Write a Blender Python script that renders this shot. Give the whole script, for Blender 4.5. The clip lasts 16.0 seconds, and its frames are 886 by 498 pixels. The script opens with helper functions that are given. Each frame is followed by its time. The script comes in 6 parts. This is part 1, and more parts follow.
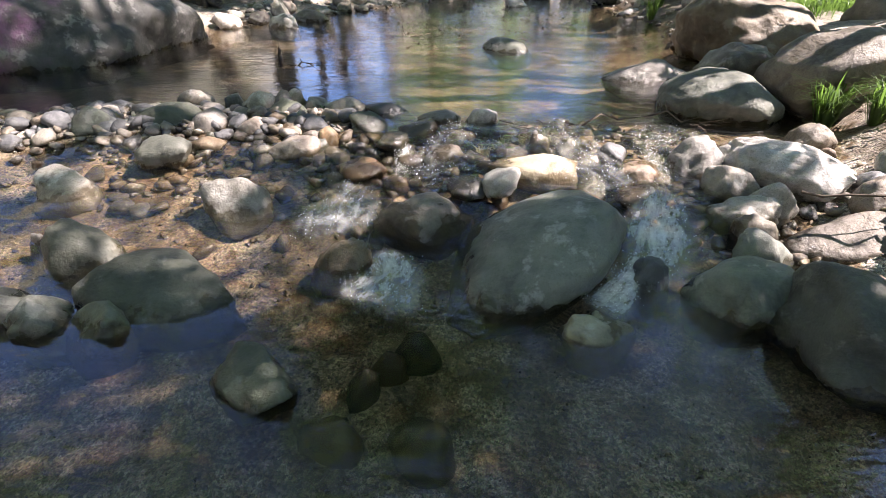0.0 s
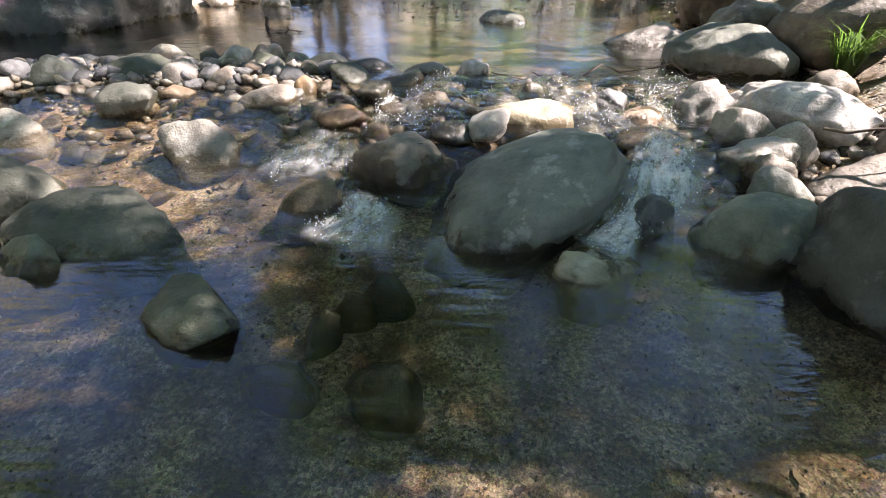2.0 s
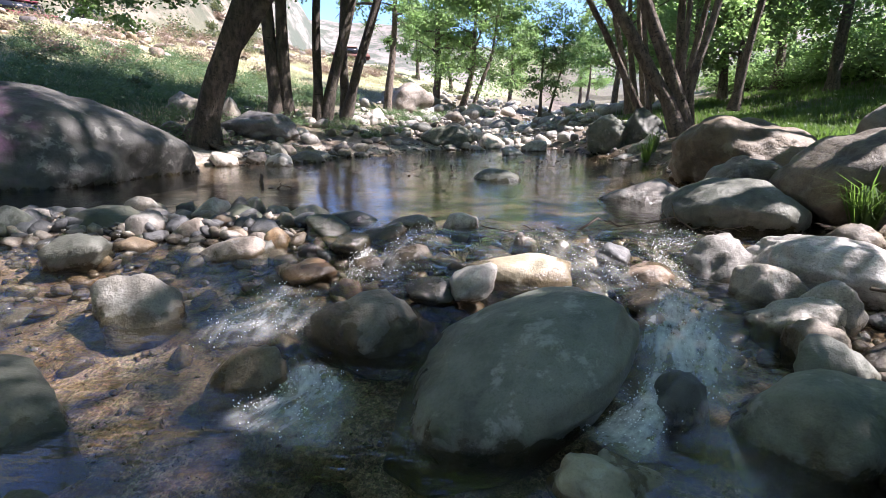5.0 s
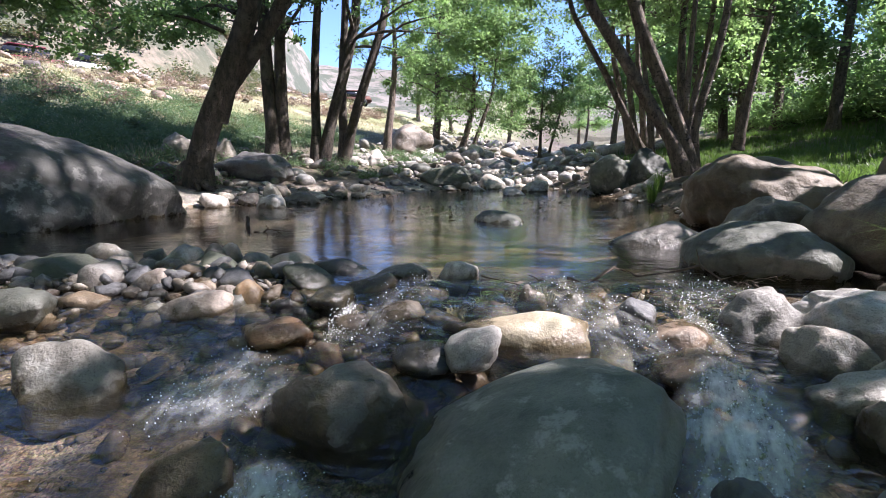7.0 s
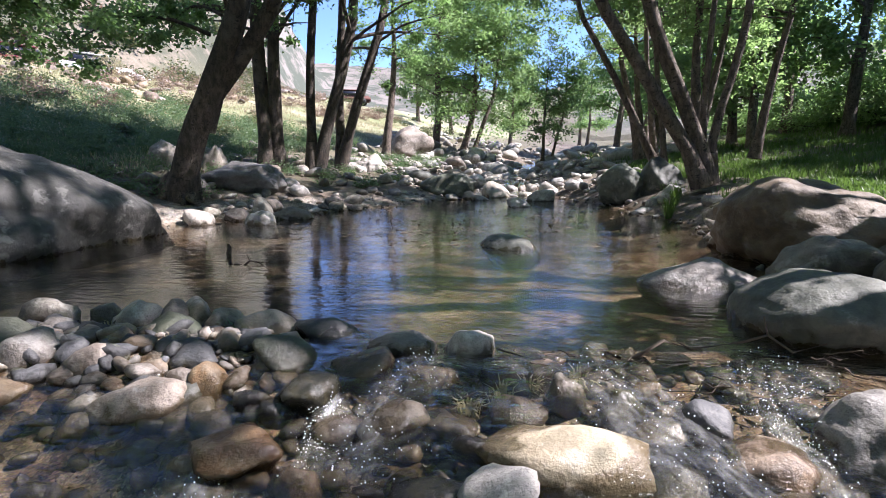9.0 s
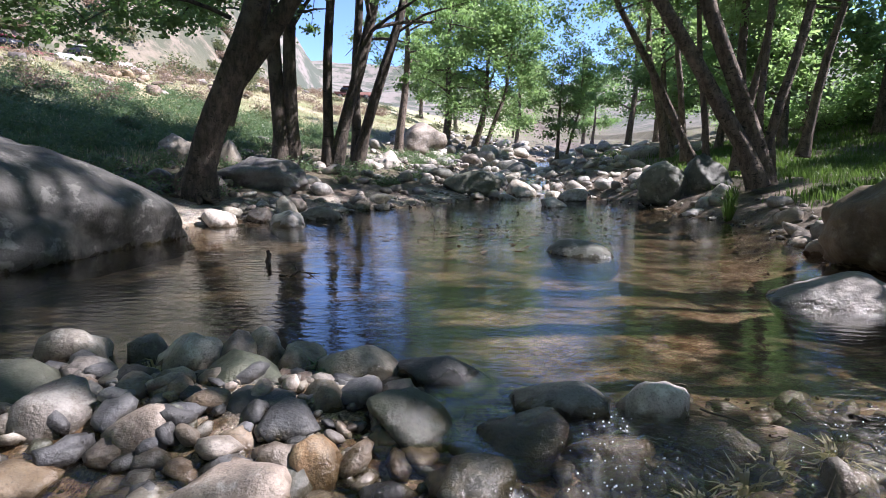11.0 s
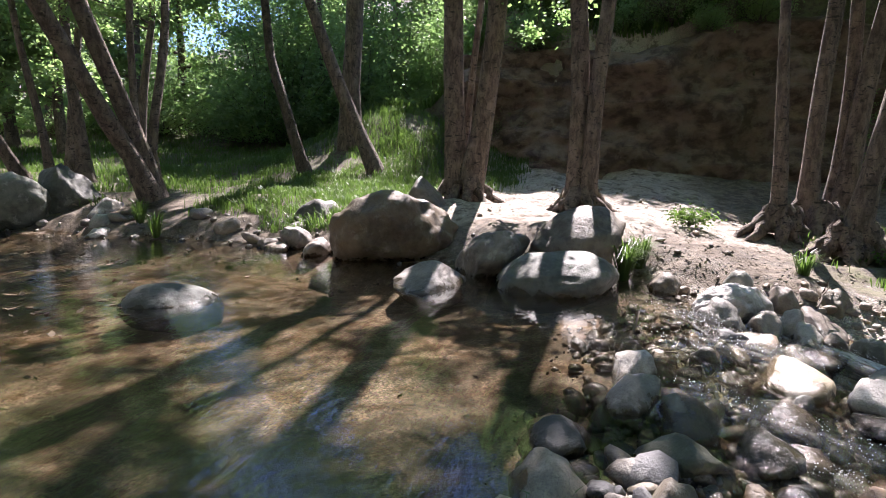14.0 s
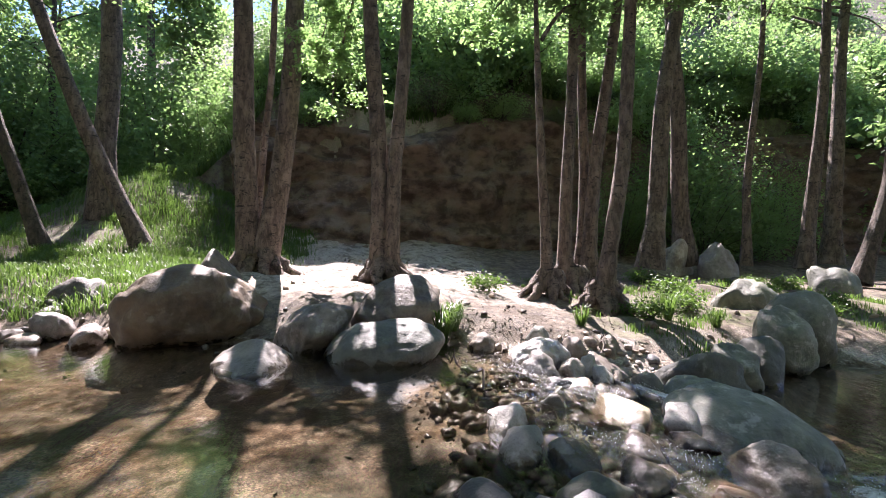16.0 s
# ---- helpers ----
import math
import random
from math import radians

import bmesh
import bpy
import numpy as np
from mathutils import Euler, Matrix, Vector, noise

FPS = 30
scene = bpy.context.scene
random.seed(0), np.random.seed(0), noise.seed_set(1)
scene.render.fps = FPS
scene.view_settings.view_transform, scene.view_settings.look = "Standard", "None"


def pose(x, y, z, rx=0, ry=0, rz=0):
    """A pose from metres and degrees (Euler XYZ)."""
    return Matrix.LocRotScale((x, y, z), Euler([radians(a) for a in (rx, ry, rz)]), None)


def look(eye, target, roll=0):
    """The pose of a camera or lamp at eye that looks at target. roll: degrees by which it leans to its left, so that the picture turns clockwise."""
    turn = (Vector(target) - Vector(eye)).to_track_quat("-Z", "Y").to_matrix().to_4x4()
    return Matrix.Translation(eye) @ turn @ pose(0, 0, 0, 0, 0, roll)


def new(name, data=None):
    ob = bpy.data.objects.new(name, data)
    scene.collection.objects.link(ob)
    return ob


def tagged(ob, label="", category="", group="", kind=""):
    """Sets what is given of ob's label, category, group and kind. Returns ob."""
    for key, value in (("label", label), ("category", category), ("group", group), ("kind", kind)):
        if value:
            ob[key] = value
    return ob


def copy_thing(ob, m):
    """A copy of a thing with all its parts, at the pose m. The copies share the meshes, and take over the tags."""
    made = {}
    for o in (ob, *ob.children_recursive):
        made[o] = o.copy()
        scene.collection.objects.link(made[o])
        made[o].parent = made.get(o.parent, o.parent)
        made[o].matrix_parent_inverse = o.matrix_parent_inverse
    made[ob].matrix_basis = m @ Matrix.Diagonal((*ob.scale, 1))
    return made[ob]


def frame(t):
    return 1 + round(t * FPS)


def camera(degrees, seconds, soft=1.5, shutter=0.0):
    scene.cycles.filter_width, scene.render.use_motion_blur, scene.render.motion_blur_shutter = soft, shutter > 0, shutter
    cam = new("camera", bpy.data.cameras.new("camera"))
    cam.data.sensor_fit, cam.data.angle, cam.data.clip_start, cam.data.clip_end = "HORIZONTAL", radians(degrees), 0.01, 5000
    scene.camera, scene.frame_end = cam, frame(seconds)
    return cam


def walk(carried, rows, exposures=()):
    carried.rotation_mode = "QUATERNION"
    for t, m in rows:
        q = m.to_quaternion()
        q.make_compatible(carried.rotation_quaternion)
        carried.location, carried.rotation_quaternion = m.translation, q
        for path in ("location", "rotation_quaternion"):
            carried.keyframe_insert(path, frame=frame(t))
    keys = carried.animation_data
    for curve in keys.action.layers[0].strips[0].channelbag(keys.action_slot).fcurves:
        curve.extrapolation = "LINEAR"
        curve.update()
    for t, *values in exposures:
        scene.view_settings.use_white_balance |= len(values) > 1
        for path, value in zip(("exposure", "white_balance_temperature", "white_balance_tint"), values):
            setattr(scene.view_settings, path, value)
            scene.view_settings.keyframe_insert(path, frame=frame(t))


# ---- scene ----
cam = camera(79.7, 16.0, 0.7)
PATH = [
    (0, (0.224, 0.257, 1.266), (0.153, 1.982, 0.256), 0.3),
    (0.5, (0.262, 0.301, 1.179), (0.184, 2.028, 0.174), 0.2),
    (1, (0.304, 0.334, 1.071), (0.225, 2.062, 0.069), 0.3),
    (1.5, (0.332, 0.358, 0.956), (0.248, 2.089, -0.042), 0.3),
    (2, (0.348, 0.369, 0.844), (0.26, 2.102, -0.15), 0.2),
    (2.5, (0.366, 0.381, 0.744), (0.272, 2.116, -0.247), 0.2),
    (3, (0.379, 0.396, 0.699), (0.283, 2.129, -0.296), 0.2),
    (3.5, (0.392, 0.489, 0.699), (0.288, 2.306, -0.128), 0.2),
    (4, (0.402, 0.642, 0.709), (0.291, 2.54, 0.088), 0.3),
    (4.5, (0.422, 0.781, 0.717), (0.305, 2.72, 0.24), 0.2),
    (5, (0.457, 0.838, 0.727), (0.338, 2.779, 0.258), 0.3),
    (5.2, (0.463, 0.851, 0.734), (0.338, 2.803, 0.321), 0.2),
    (7.3, (0.46, 1.381, 0.705), (0.337, 3.351, 0.382), 0.1),
    (7.5, (0.438, 1.464, 0.702), (0.316, 3.433, 0.374), 0.0),
    (8, (0.419, 1.565, 0.756), (0.298, 3.534, 0.428), 0.1),
    (8.5, (0.399, 1.711, 0.935), (0.277, 3.68, 0.603), 0.2),
    (8.7, (0.392, 1.788, 0.942), (0.269, 3.757, 0.612), 0.2),
    (10.8, (-0.172, 2.502, 0.905), (-0.281, 4.471, 0.571), 0.6),
    (11, (-0.314, 2.564, 0.904), (-0.424, 4.532, 0.568), 0.5),
    (11.5, (-0.646, 2.777, 0.909), (-0.756, 4.745, 0.57), 0.5),
    (12, (-0.994, 3.085, 0.929), (-1.042, 5.055, 0.588), 0.6),
    (12.5, (-1.344, 3.491, 0.974), (-1.147, 5.452, 0.631), 0.7),
    (13, (-1.758, 3.814, 0.965), (-0.95, 5.614, 0.64), 1.0),
    (13.5, (-2.105, 4.137, 0.965), (-0.656, 5.484, 0.667), 1.3),
    (14, (-2.432, 4.565, 1.007), (-0.542, 5.156, 0.723), 1.1),
    (14.5, (-2.544, 4.879, 1.024), (-0.568, 4.715, 0.761), 0.5),
    (15, (-2.552, 5.051, 1.001), (-0.586, 4.789, 0.743), 0.5),
    (15.5, (-2.506, 5.145, 0.995), (-0.532, 4.875, 0.818), 0.5),
    (16, (-2.491, 5.157, 0.988), (-0.509, 4.887, 0.985), 0.6),
]
walk(cam, [(t, look(eye, target, roll)) for t, eye, target, roll in PATH], [(0, 2.4, 6900, 23), (3, 2.6, 7000, 22), (4.5, 2.16, 6500, 22), (8.5, 1.75, 6250, 22), (11, 1.63, 6200, 22), (13, 1.75, 6250, 23), (14.5, 2.18, 6600, 26), (16, 2.33, 6550, 28)])

# ---- world, sun ----
SUN_EL, SUN_AZ = 51.0, 3.0          # degrees above the horizon, and from +x towards +y
world = bpy.data.worlds.new("sky")
scene.world = world
world.use_nodes = True
wn = world.node_tree.nodes
sky = wn.new("ShaderNodeTexSky")
sky.sky_type = "NISHITA"
sky.sun_disc = False
sky.air_density, sky.dust_density, sky.ozone_density = 0.5, 0.0, 5.0
sky.sun_elevation, sky.sun_rotation = radians(SUN_EL), radians(90 - SUN_AZ)
wn["Background"].inputs["Strength"].default_value = 0.14
world.node_tree.links.new(sky.outputs[0], wn["Background"].inputs[0])
sun_data = bpy.data.lights.new("sun", "SUN")
sun_data.energy, sun_data.angle, sun_data.color = 5.0, radians(0.55), (1.0, 0.97, 0.93)
sun_ob = new("sun", sun_data)
sun_way = Vector((math.cos(radians(SUN_EL)) * math.cos(radians(SUN_AZ)), math.cos(radians(SUN_EL)) * math.sin(radians(SUN_AZ)), math.sin(radians(SUN_EL))))
sun_ob.matrix_world = look(sun_way * 60, (0, 0, 0))

# ---- materials ----
class Net:
    """A node material with short calls."""
    def __init__(self, name):
        self.mat = bpy.data.materials.new(name)
        self.mat.use_nodes = True
        self.t = self.mat.node_tree
        self.t.nodes.clear()
        self.out = self.t.nodes.new("ShaderNodeOutputMaterial")

    def put(self, kind, props=(), **ins):
        n = self.t.nodes.new(kind)
        for k, v in props:
            if k == "operation": n.operation = v
            elif k == "blend": n.blend_type = v
            elif k == "feature": n.feature = v
            elif k == "name": n.attribute_name = v
            elif k == "dims": n.noise_dimensions = v
            elif k == "interp": n.interpolation_type = v
        for k, v in ins.items():
            key = int(k[1:]) if k[0] == "_" else k.replace("_", " ")
            self.wire(v, n.inputs[key])
        return n

    def wire(self, v, sock):
        if isinstance(v, bpy.types.Node): v = v.outputs[0]
        if isinstance(v, bpy.types.NodeSocket): self.t.links.new(v, sock)
        else: sock.default_value = v

    def noise(self, vec, scale, detail=4.0, rough=0.55, out=0):
        return self.put("ShaderNodeTexNoise", Vector=vec, Scale=scale, Detail=detail, Roughness=rough).outputs[out]

    def voro(self, vec, scale, feature="F1", out=0):
        return self.put("ShaderNodeTexVoronoi", [("feature", feature)], Vector=vec, Scale=scale).outputs[out]

    def ramp(self, v, a, b, lo=0.0, hi=1.0):
        return self.put("ShaderNodeMapRange", [("interp", "SMOOTHSTEP")], Value=v, From_Min=a, From_Max=b, To_Min=lo, To_Max=hi).outputs[0]

    def line(self, v, a, b, lo=0.0, hi=1.0):
        return self.put("ShaderNodeMapRange", Value=v, From_Min=a, From_Max=b, To_Min=lo, To_Max=hi).outputs[0]

    def mth(self, op, a, b=0.0):
        return self.put("ShaderNodeMath", [("operation", op)], _0=a, _1=b).outputs[0]

    def mix(self, f, a, b, blend="MIX"):
        n = self.t.nodes.new("ShaderNodeMix")
        n.data_type, n.blend_type = "RGBA", blend
        for v, i in ((f, 0), (a, 6), (b, 7)):
            self.wire((*v, 1.0) if isinstance(v, tuple) and len(v) == 3 else v, n.inputs[i])
        return n.outputs[2]

    def bump(self, h, strength, dist, normal=None):
        n = self.put("ShaderNodeBump", Strength=strength, Distance=dist, Height=h)
        if normal is not None: self.wire(normal, n.inputs["Normal"])
        return n.outputs[0]

    def end(self, shader):
        self.wire(shader, self.out.inputs[0])
        return self.mat

    def pbr(self, colour, rough, normal=None, **more):
        n = self.t.nodes.new("ShaderNodeBsdfPrincipled")
        self.wire((*colour, 1.0) if isinstance(colour, tuple) and len(colour) == 3 else colour, n.inputs["Base Color"])
        self.wire(rough, n.inputs["Roughness"])
        if normal is not None: self.wire(normal, n.inputs["Normal"])
        for k, v in more.items(): self.wire(v, n.inputs[k.replace("_", " ")])
        return n.outputs[0]


def wetness(n, pos, spread=0.12):
    """1 where a surface is soaked by the stream, whose level falls from the upper to the lower pool."""
    xyz = n.put("ShaderNodeSeparateXYZ", Vector=pos)
    level = n.line(xyz.outputs[1], 2.5, 4.2, -0.28, 0.0)
    rag = n.line(n.noise(pos, 9.0, 3.0), 0.3, 0.7, -spread * 0.7, spread * 0.7)
    splash = n.mth("MULTIPLY", n.mth("MULTIPLY", n.ramp(xyz.outputs[0], -0.75, -0.3), n.ramp(xyz.outputs[0], 1.75, 1.5)), n.mth("MULTIPLY", n.ramp(xyz.outputs[1], 2.7, 3.1), n.ramp(xyz.outputs[1], 4.4, 4.15)))
    over = n.mth("SUBTRACT", n.mth("ADD", n.mth("SUBTRACT", xyz.outputs[2], level), rag), n.mth("MULTIPLY", splash, n.line(n.noise(pos, 2.3, 2.0), 0.35, 0.65, 0.0, 0.16)))
    return n.ramp(over, spread, 0.004)


def rock_material(name, light, dark, tint, lichen=0.15, speckle=1.0, paint=None, blotch=0.55):
    n = Net(name)
    geo = n.put("ShaderNodeNewGeometry")
    pos = geo.outputs["Position"]
    co = n.put("ShaderNodeTexCoord").outputs["Object"]
    info = n.put("ShaderNodeObjectInfo")
    rnd = n.mth("FRACT", n.mth("ADD", info.outputs["Random"], geo.outputs["Random Per Island"]))
    big = n.noise(co, 2.3, 5.0, 0.6)
    mid = n.noise(pos, 13.0, 6.0, 0.65)
    fine = n.noise(pos, 130.0, 4.0, 0.75)
    grain = n.voro(pos, 380.0)
    c = n.mix(n.ramp(big, 0.38, 0.62), dark, light)
    c = n.mix(n.ramp(mid, 0.40, 0.66, 0.0, 1.1 * blotch), c, tint)
    c = n.mix(n.ramp(n.noise(pos, 26.0, 5.0, 0.7), 0.50, 0.68, 0.0, 0.9 * blotch), c, dark)
    c = n.mix(n.ramp(fine, 0.50, 0.68, 0.0, 0.6 * speckle), c, (0.035, 0.035, 0.035))
    c = n.mix(n.ramp(grain, 0.3, 0.08, 0.0, 0.22 * speckle), c, (0.75, 0.73, 0.70))
    c = n.mix(n.ramp(n.noise(pos, 5.0, 6.0, 0.7), 0.55, 0.63, 0.0, lichen * 2.2), c, (0.62, 0.60, 0.55))
    c = n.mix(n.ramp(n.noise(pos, 3.1, 6.0, 0.75), 0.54, 0.68, 0.0, 0.9 * blotch), c, (0.07, 0.068, 0.06))
    value = n.line(rnd, 0.0, 1.0, 0.45, 1.15)
    hsv = n.put("ShaderNodeHueSaturation", Hue=n.line(n.mth("FRACT", n.mth("MULTIPLY", rnd, 7.31)), 0, 1, 0.485, 0.51), Saturation=n.line(n.mth("FRACT", n.mth("MULTIPLY", rnd, 3.7)), 0, 1, 0.6, 1.35), Value=value, Color=c)
    c = hsv.outputs[0]
    if paint:
        away = n.put("ShaderNodeVectorMath", [("operation", "DISTANCE")], _0=pos, _1=paint).outputs["Value"]
        away = n.mth("ADD", away, n.line(n.noise(pos, 3.0, 5.0, 0.7), 0.3, 0.7, -0.35, 0.35))
        c = n.mix(n.ramp(away, 0.85, 0.25, 0.0, 0.42), c, (0.30, 0.10, 0.26))
    wet = wetness(n, pos, 0.075)
    wetc = n.mix(n.ramp(n.noise(pos, 7.0, 3.0), 0.45, 0.65, 0.0, 0.5), n.mix(1.0, c, (0.36, 0.33, 0.29), "MULTIPLY"), (0.06, 0.048, 0.022))
    c = n.mix(wet, c, wetc)
    rough = n.mth("ADD", n.line(wet, 0, 1, 0.62, 0.22), n.line(fine, 0.3, 0.7, -0.08, 0.08))
    h = n.mth("ADD", n.mth("MULTIPLY", mid, 1.0), n.mth("ADD", n.mth("MULTIPLY", fine, 0.1), n.mth("MULTIPLY", n.noise(pos, 42.0, 4.0, 0.7), 0.22)))
    return n.end(n.pbr(c, rough, n.bump(h, 0.9, 0.02)))


ROCK = rock_material("granite", (0.30, 0.255, 0.205), (0.13, 0.108, 0.085), (0.38, 0.33, 0.27))
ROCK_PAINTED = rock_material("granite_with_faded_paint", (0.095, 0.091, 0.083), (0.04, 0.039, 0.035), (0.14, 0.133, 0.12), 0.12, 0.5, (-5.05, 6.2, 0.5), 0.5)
ROCK_GREEN = rock_material("greenish_granite", (0.165, 0.175, 0.135), (0.07, 0.078, 0.058), (0.23, 0.225, 0.175), 0.12, 0.5, None, 0.45)
ROCK_PALE = rock_material("pale_granite", (0.42, 0.385, 0.335), (0.23, 0.205, 0.175), (0.50, 0.46, 0.405), 0.25)
ROCK_DARK = rock_material("dark_stone", (0.11, 0.11, 0.115), (0.05, 0.05, 0.055), (0.15, 0.15, 0.15), 0.05, 0.6)
ROCK_BROWN = rock_material("brown_stone", (0.31, 0.235, 0.165), (0.13, 0.095, 0.068), (0.39, 0.33, 0.26), 0.1)
ROCK_UMBER = rock_material("umber_stone", (0.21, 0.16, 0.12), (0.10, 0.076, 0.058), (0.27, 0.22, 0.175), 0.08, 0.6, None, 0.45)
ROCK_MOSS = rock_material("mossy_stone", (0.27, 0.27, 0.07), (0.12, 0.12, 0.04), (0.34, 0.32, 0.13), 0.05, 0.4, None, 0.5)
ROCK_BEIGE = rock_material("beige_stone", (0.42, 0.37, 0.27), (0.25, 0.21, 0.15), (0.50, 0.45, 0.35), 0.1, 0.4, None, 0.3)
ROCK_RUST = rock_material("rusty_stone", (0.30, 0.20, 0.095), (0.14, 0.09, 0.045), (0.38, 0.31, 0.19), 0.05)


def ground_material():
    n = Net("stream_ground")
    pos = n.put("ShaderNodeNewGeometry").outputs["Position"]
    xyz = n.put("ShaderNodeSeparateXYZ", Vector=pos)
    cover = n.put("ShaderNodeAttribute", [("name", "cover")])
    sep = n.put("ShaderNodeSeparateColor", Color=cover.outputs[0])
    dry, green, scrub = sep.outputs[0], sep.outputs[1], sep.outputs[2]
    patch = n.noise(pos, 1.1, 5.0, 0.6)
    mid = n.noise(pos, 7.0, 5.0, 0.65)
    fine = n.noise(pos, 70.0, 4.0, 0.7)
    cell = n.put("ShaderNodeTexVoronoi", Vector=pos, Scale=75.0)
    cell2 = n.put("ShaderNodeTexVoronoi", Vector=pos, Scale=190.0)
    pebble = n.mix(0.55, n.mix(n.ramp(patch, 0.35, 0.65), (0.22, 0.19, 0.155), (0.35, 0.31, 0.26)), n.mix(0.85, cell.outputs[1], (0.34, 0.30, 0.25)), "MIX")
    pebble = n.mix(0.35, pebble, n.mix(0.8, cell2.outputs[1], (0.3, 0.28, 0.24)))
    grit = n.put("ShaderNodeSeparateColor", Color=cell.outputs[1]).outputs[0]
    grit2 = n.put("ShaderNodeSeparateColor", Color=cell2.outputs[1]).outputs[1]
    sand = n.mix(n.ramp(mid, 0.25, 0.75), (0.25, 0.20, 0.158), (0.34, 0.282, 0.232))
    c = n.mix(n.ramp(n.noise(pos, 0.9, 4.0), 0.42, 0.60), pebble, sand)
    shade = n.mth("MULTIPLY", n.line(grit, 0, 1, 0.45, 1.55), n.line(grit2, 0, 1, 0.5, 1.5))
    c = n.put("ShaderNodeHueSaturation", Value=shade, Color=c).outputs[0]
    soil = n.mix(n.ramp(mid, 0.4, 0.62), (0.05, 0.036, 0.026), (0.15, 0.115, 0.085))
    above = n.ramp(n.mth("ADD", n.mth("ADD", xyz.outputs[2], n.ramp(xyz.outputs[0], 1.6, 2.3, 0.0, 0.2)), n.line(mid, 0.3, 0.7, -0.1, 0.1)), 0.08, 0.3)
    walkway = n.mth("MULTIPLY", n.ramp(n.mth("ADD", xyz.outputs[0], n.line(patch, 0.3, 0.7, -0.8, 0.8)), 3.4, 4.6), n.ramp(n.mth("ADD", xyz.outputs[1], n.line(patch, 0.3, 0.7, -0.6, 0.6)), 8.2, 7.0))
    walkway = n.mth("MULTIPLY", walkway, n.ramp(xyz.outputs[1], 2.2, 3.6))
    c = n.mix(n.mth("MULTIPLY", above, n.line(walkway, 0, 1, 0.8, 0.1)), c, soil)
    c = n.mix(n.mth("MULTIPLY", walkway, 0.6), c, n.mix(n.ramp(mid, 0.35, 0.65), (0.30, 0.25, 0.205), (0.46, 0.40, 0.34)))
    c = n.mix(n.mth("MULTIPLY", n.ramp(n.noise(pos, 3.3, 6.0, 0.75), 0.50, 0.60, 0.0, 0.75), n.line(wetness(n, pos, 0.07), 0, 1, 1.0, 0.15)), c, (0.085, 0.065, 0.045))
    straw = n.mix(n.ramp(mid, 0.3, 0.7), (0.22, 0.195, 0.115), (0.38, 0.34, 0.235))
    straw = n.mix(n.ramp(n.noise(pos, 0.35, 5.0, 0.65), 0.42, 0.58, 0.0, 0.8), straw, (0.15, 0.18, 0.075))
    c = n.mix(n.mth("MULTIPLY", dry, n.ramp(n.noise(pos, 0.6, 4.0), 0.25, 0.4)), c, straw)
    turf = n.mix(n.ramp(fine, 0.3, 0.7), (0.035, 0.07, 0.015), (0.11, 0.17, 0.04))
    c = n.mix(n.mth("MULTIPLY", green, n.ramp(mid, 0.40, 0.62, 0.0, 0.6)), c, turf)
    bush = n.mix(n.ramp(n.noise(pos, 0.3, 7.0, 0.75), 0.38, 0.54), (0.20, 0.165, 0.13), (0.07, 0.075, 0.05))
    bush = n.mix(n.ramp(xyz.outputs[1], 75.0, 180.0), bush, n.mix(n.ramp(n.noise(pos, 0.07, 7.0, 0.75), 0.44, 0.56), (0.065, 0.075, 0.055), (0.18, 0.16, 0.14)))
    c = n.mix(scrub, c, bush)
    wet = wetness(n, pos, 0.07)
    c = n.mix(wet, c, n.mix(n.ramp(n.noise(pos, 2.1, 6.0, 0.7), 0.42, 0.62, 0.0, 0.7), n.mix(1.0, c, (0.66, 0.58, 0.49), "MULTIPLY"), (0.055, 0.046, 0.03)))
    mottle = n.mth("MULTIPLY", n.ramp(n.noise(pos, 5.5, 6.0, 0.72), 0.44, 0.58, 0.0, 0.85), wet)
    c = n.mix(mottle, c, n.mix(1.0, c, (0.42, 0.34, 0.26), "MULTIPLY"))
    # shade over the upper pool's left part, darkened into the bed colour
    pool_shade = n.mth("MULTIPLY", n.ramp(n.mth("ADD", xyz.outputs[0], n.line(patch, 0.3, 0.7, -0.7, 0.7)), 0.5, -0.5), n.mth("MULTIPLY", n.ramp(xyz.outputs[1], 4.7, 5.1), n.ramp(n.mth("ADD", xyz.outputs[1], n.line(patch, 0.3, 0.7, -0.8, 0.8)), 7.8, 6.8)))
    c = n.mix(n.mth("MULTIPLY", n.mth("MULTIPLY", pool_shade, n.ramp(xyz.outputs[2], -0.06, -0.14)), n.ramp(mid, 0.3, 0.6, 0.95, 0.6)), c, (0.03, 0.028, 0.018))
    h = n.mth("ADD", n.mth("MULTIPLY", cell.outputs[0], -0.3), n.mth("ADD", n.mth("MULTIPLY", fine, 0.25), n.mth("MULTIPLY", mid, 0.9)))
    return n.end(n.pbr(c, n.line(wet, 0, 1, 0.9, 0.45), n.bump(h, n.line(wet, 0, 1, 0.9, 0.15), 0.03), Specular_IOR_Level=n.line(wet, 0, 1, 0.35, 0.03)))


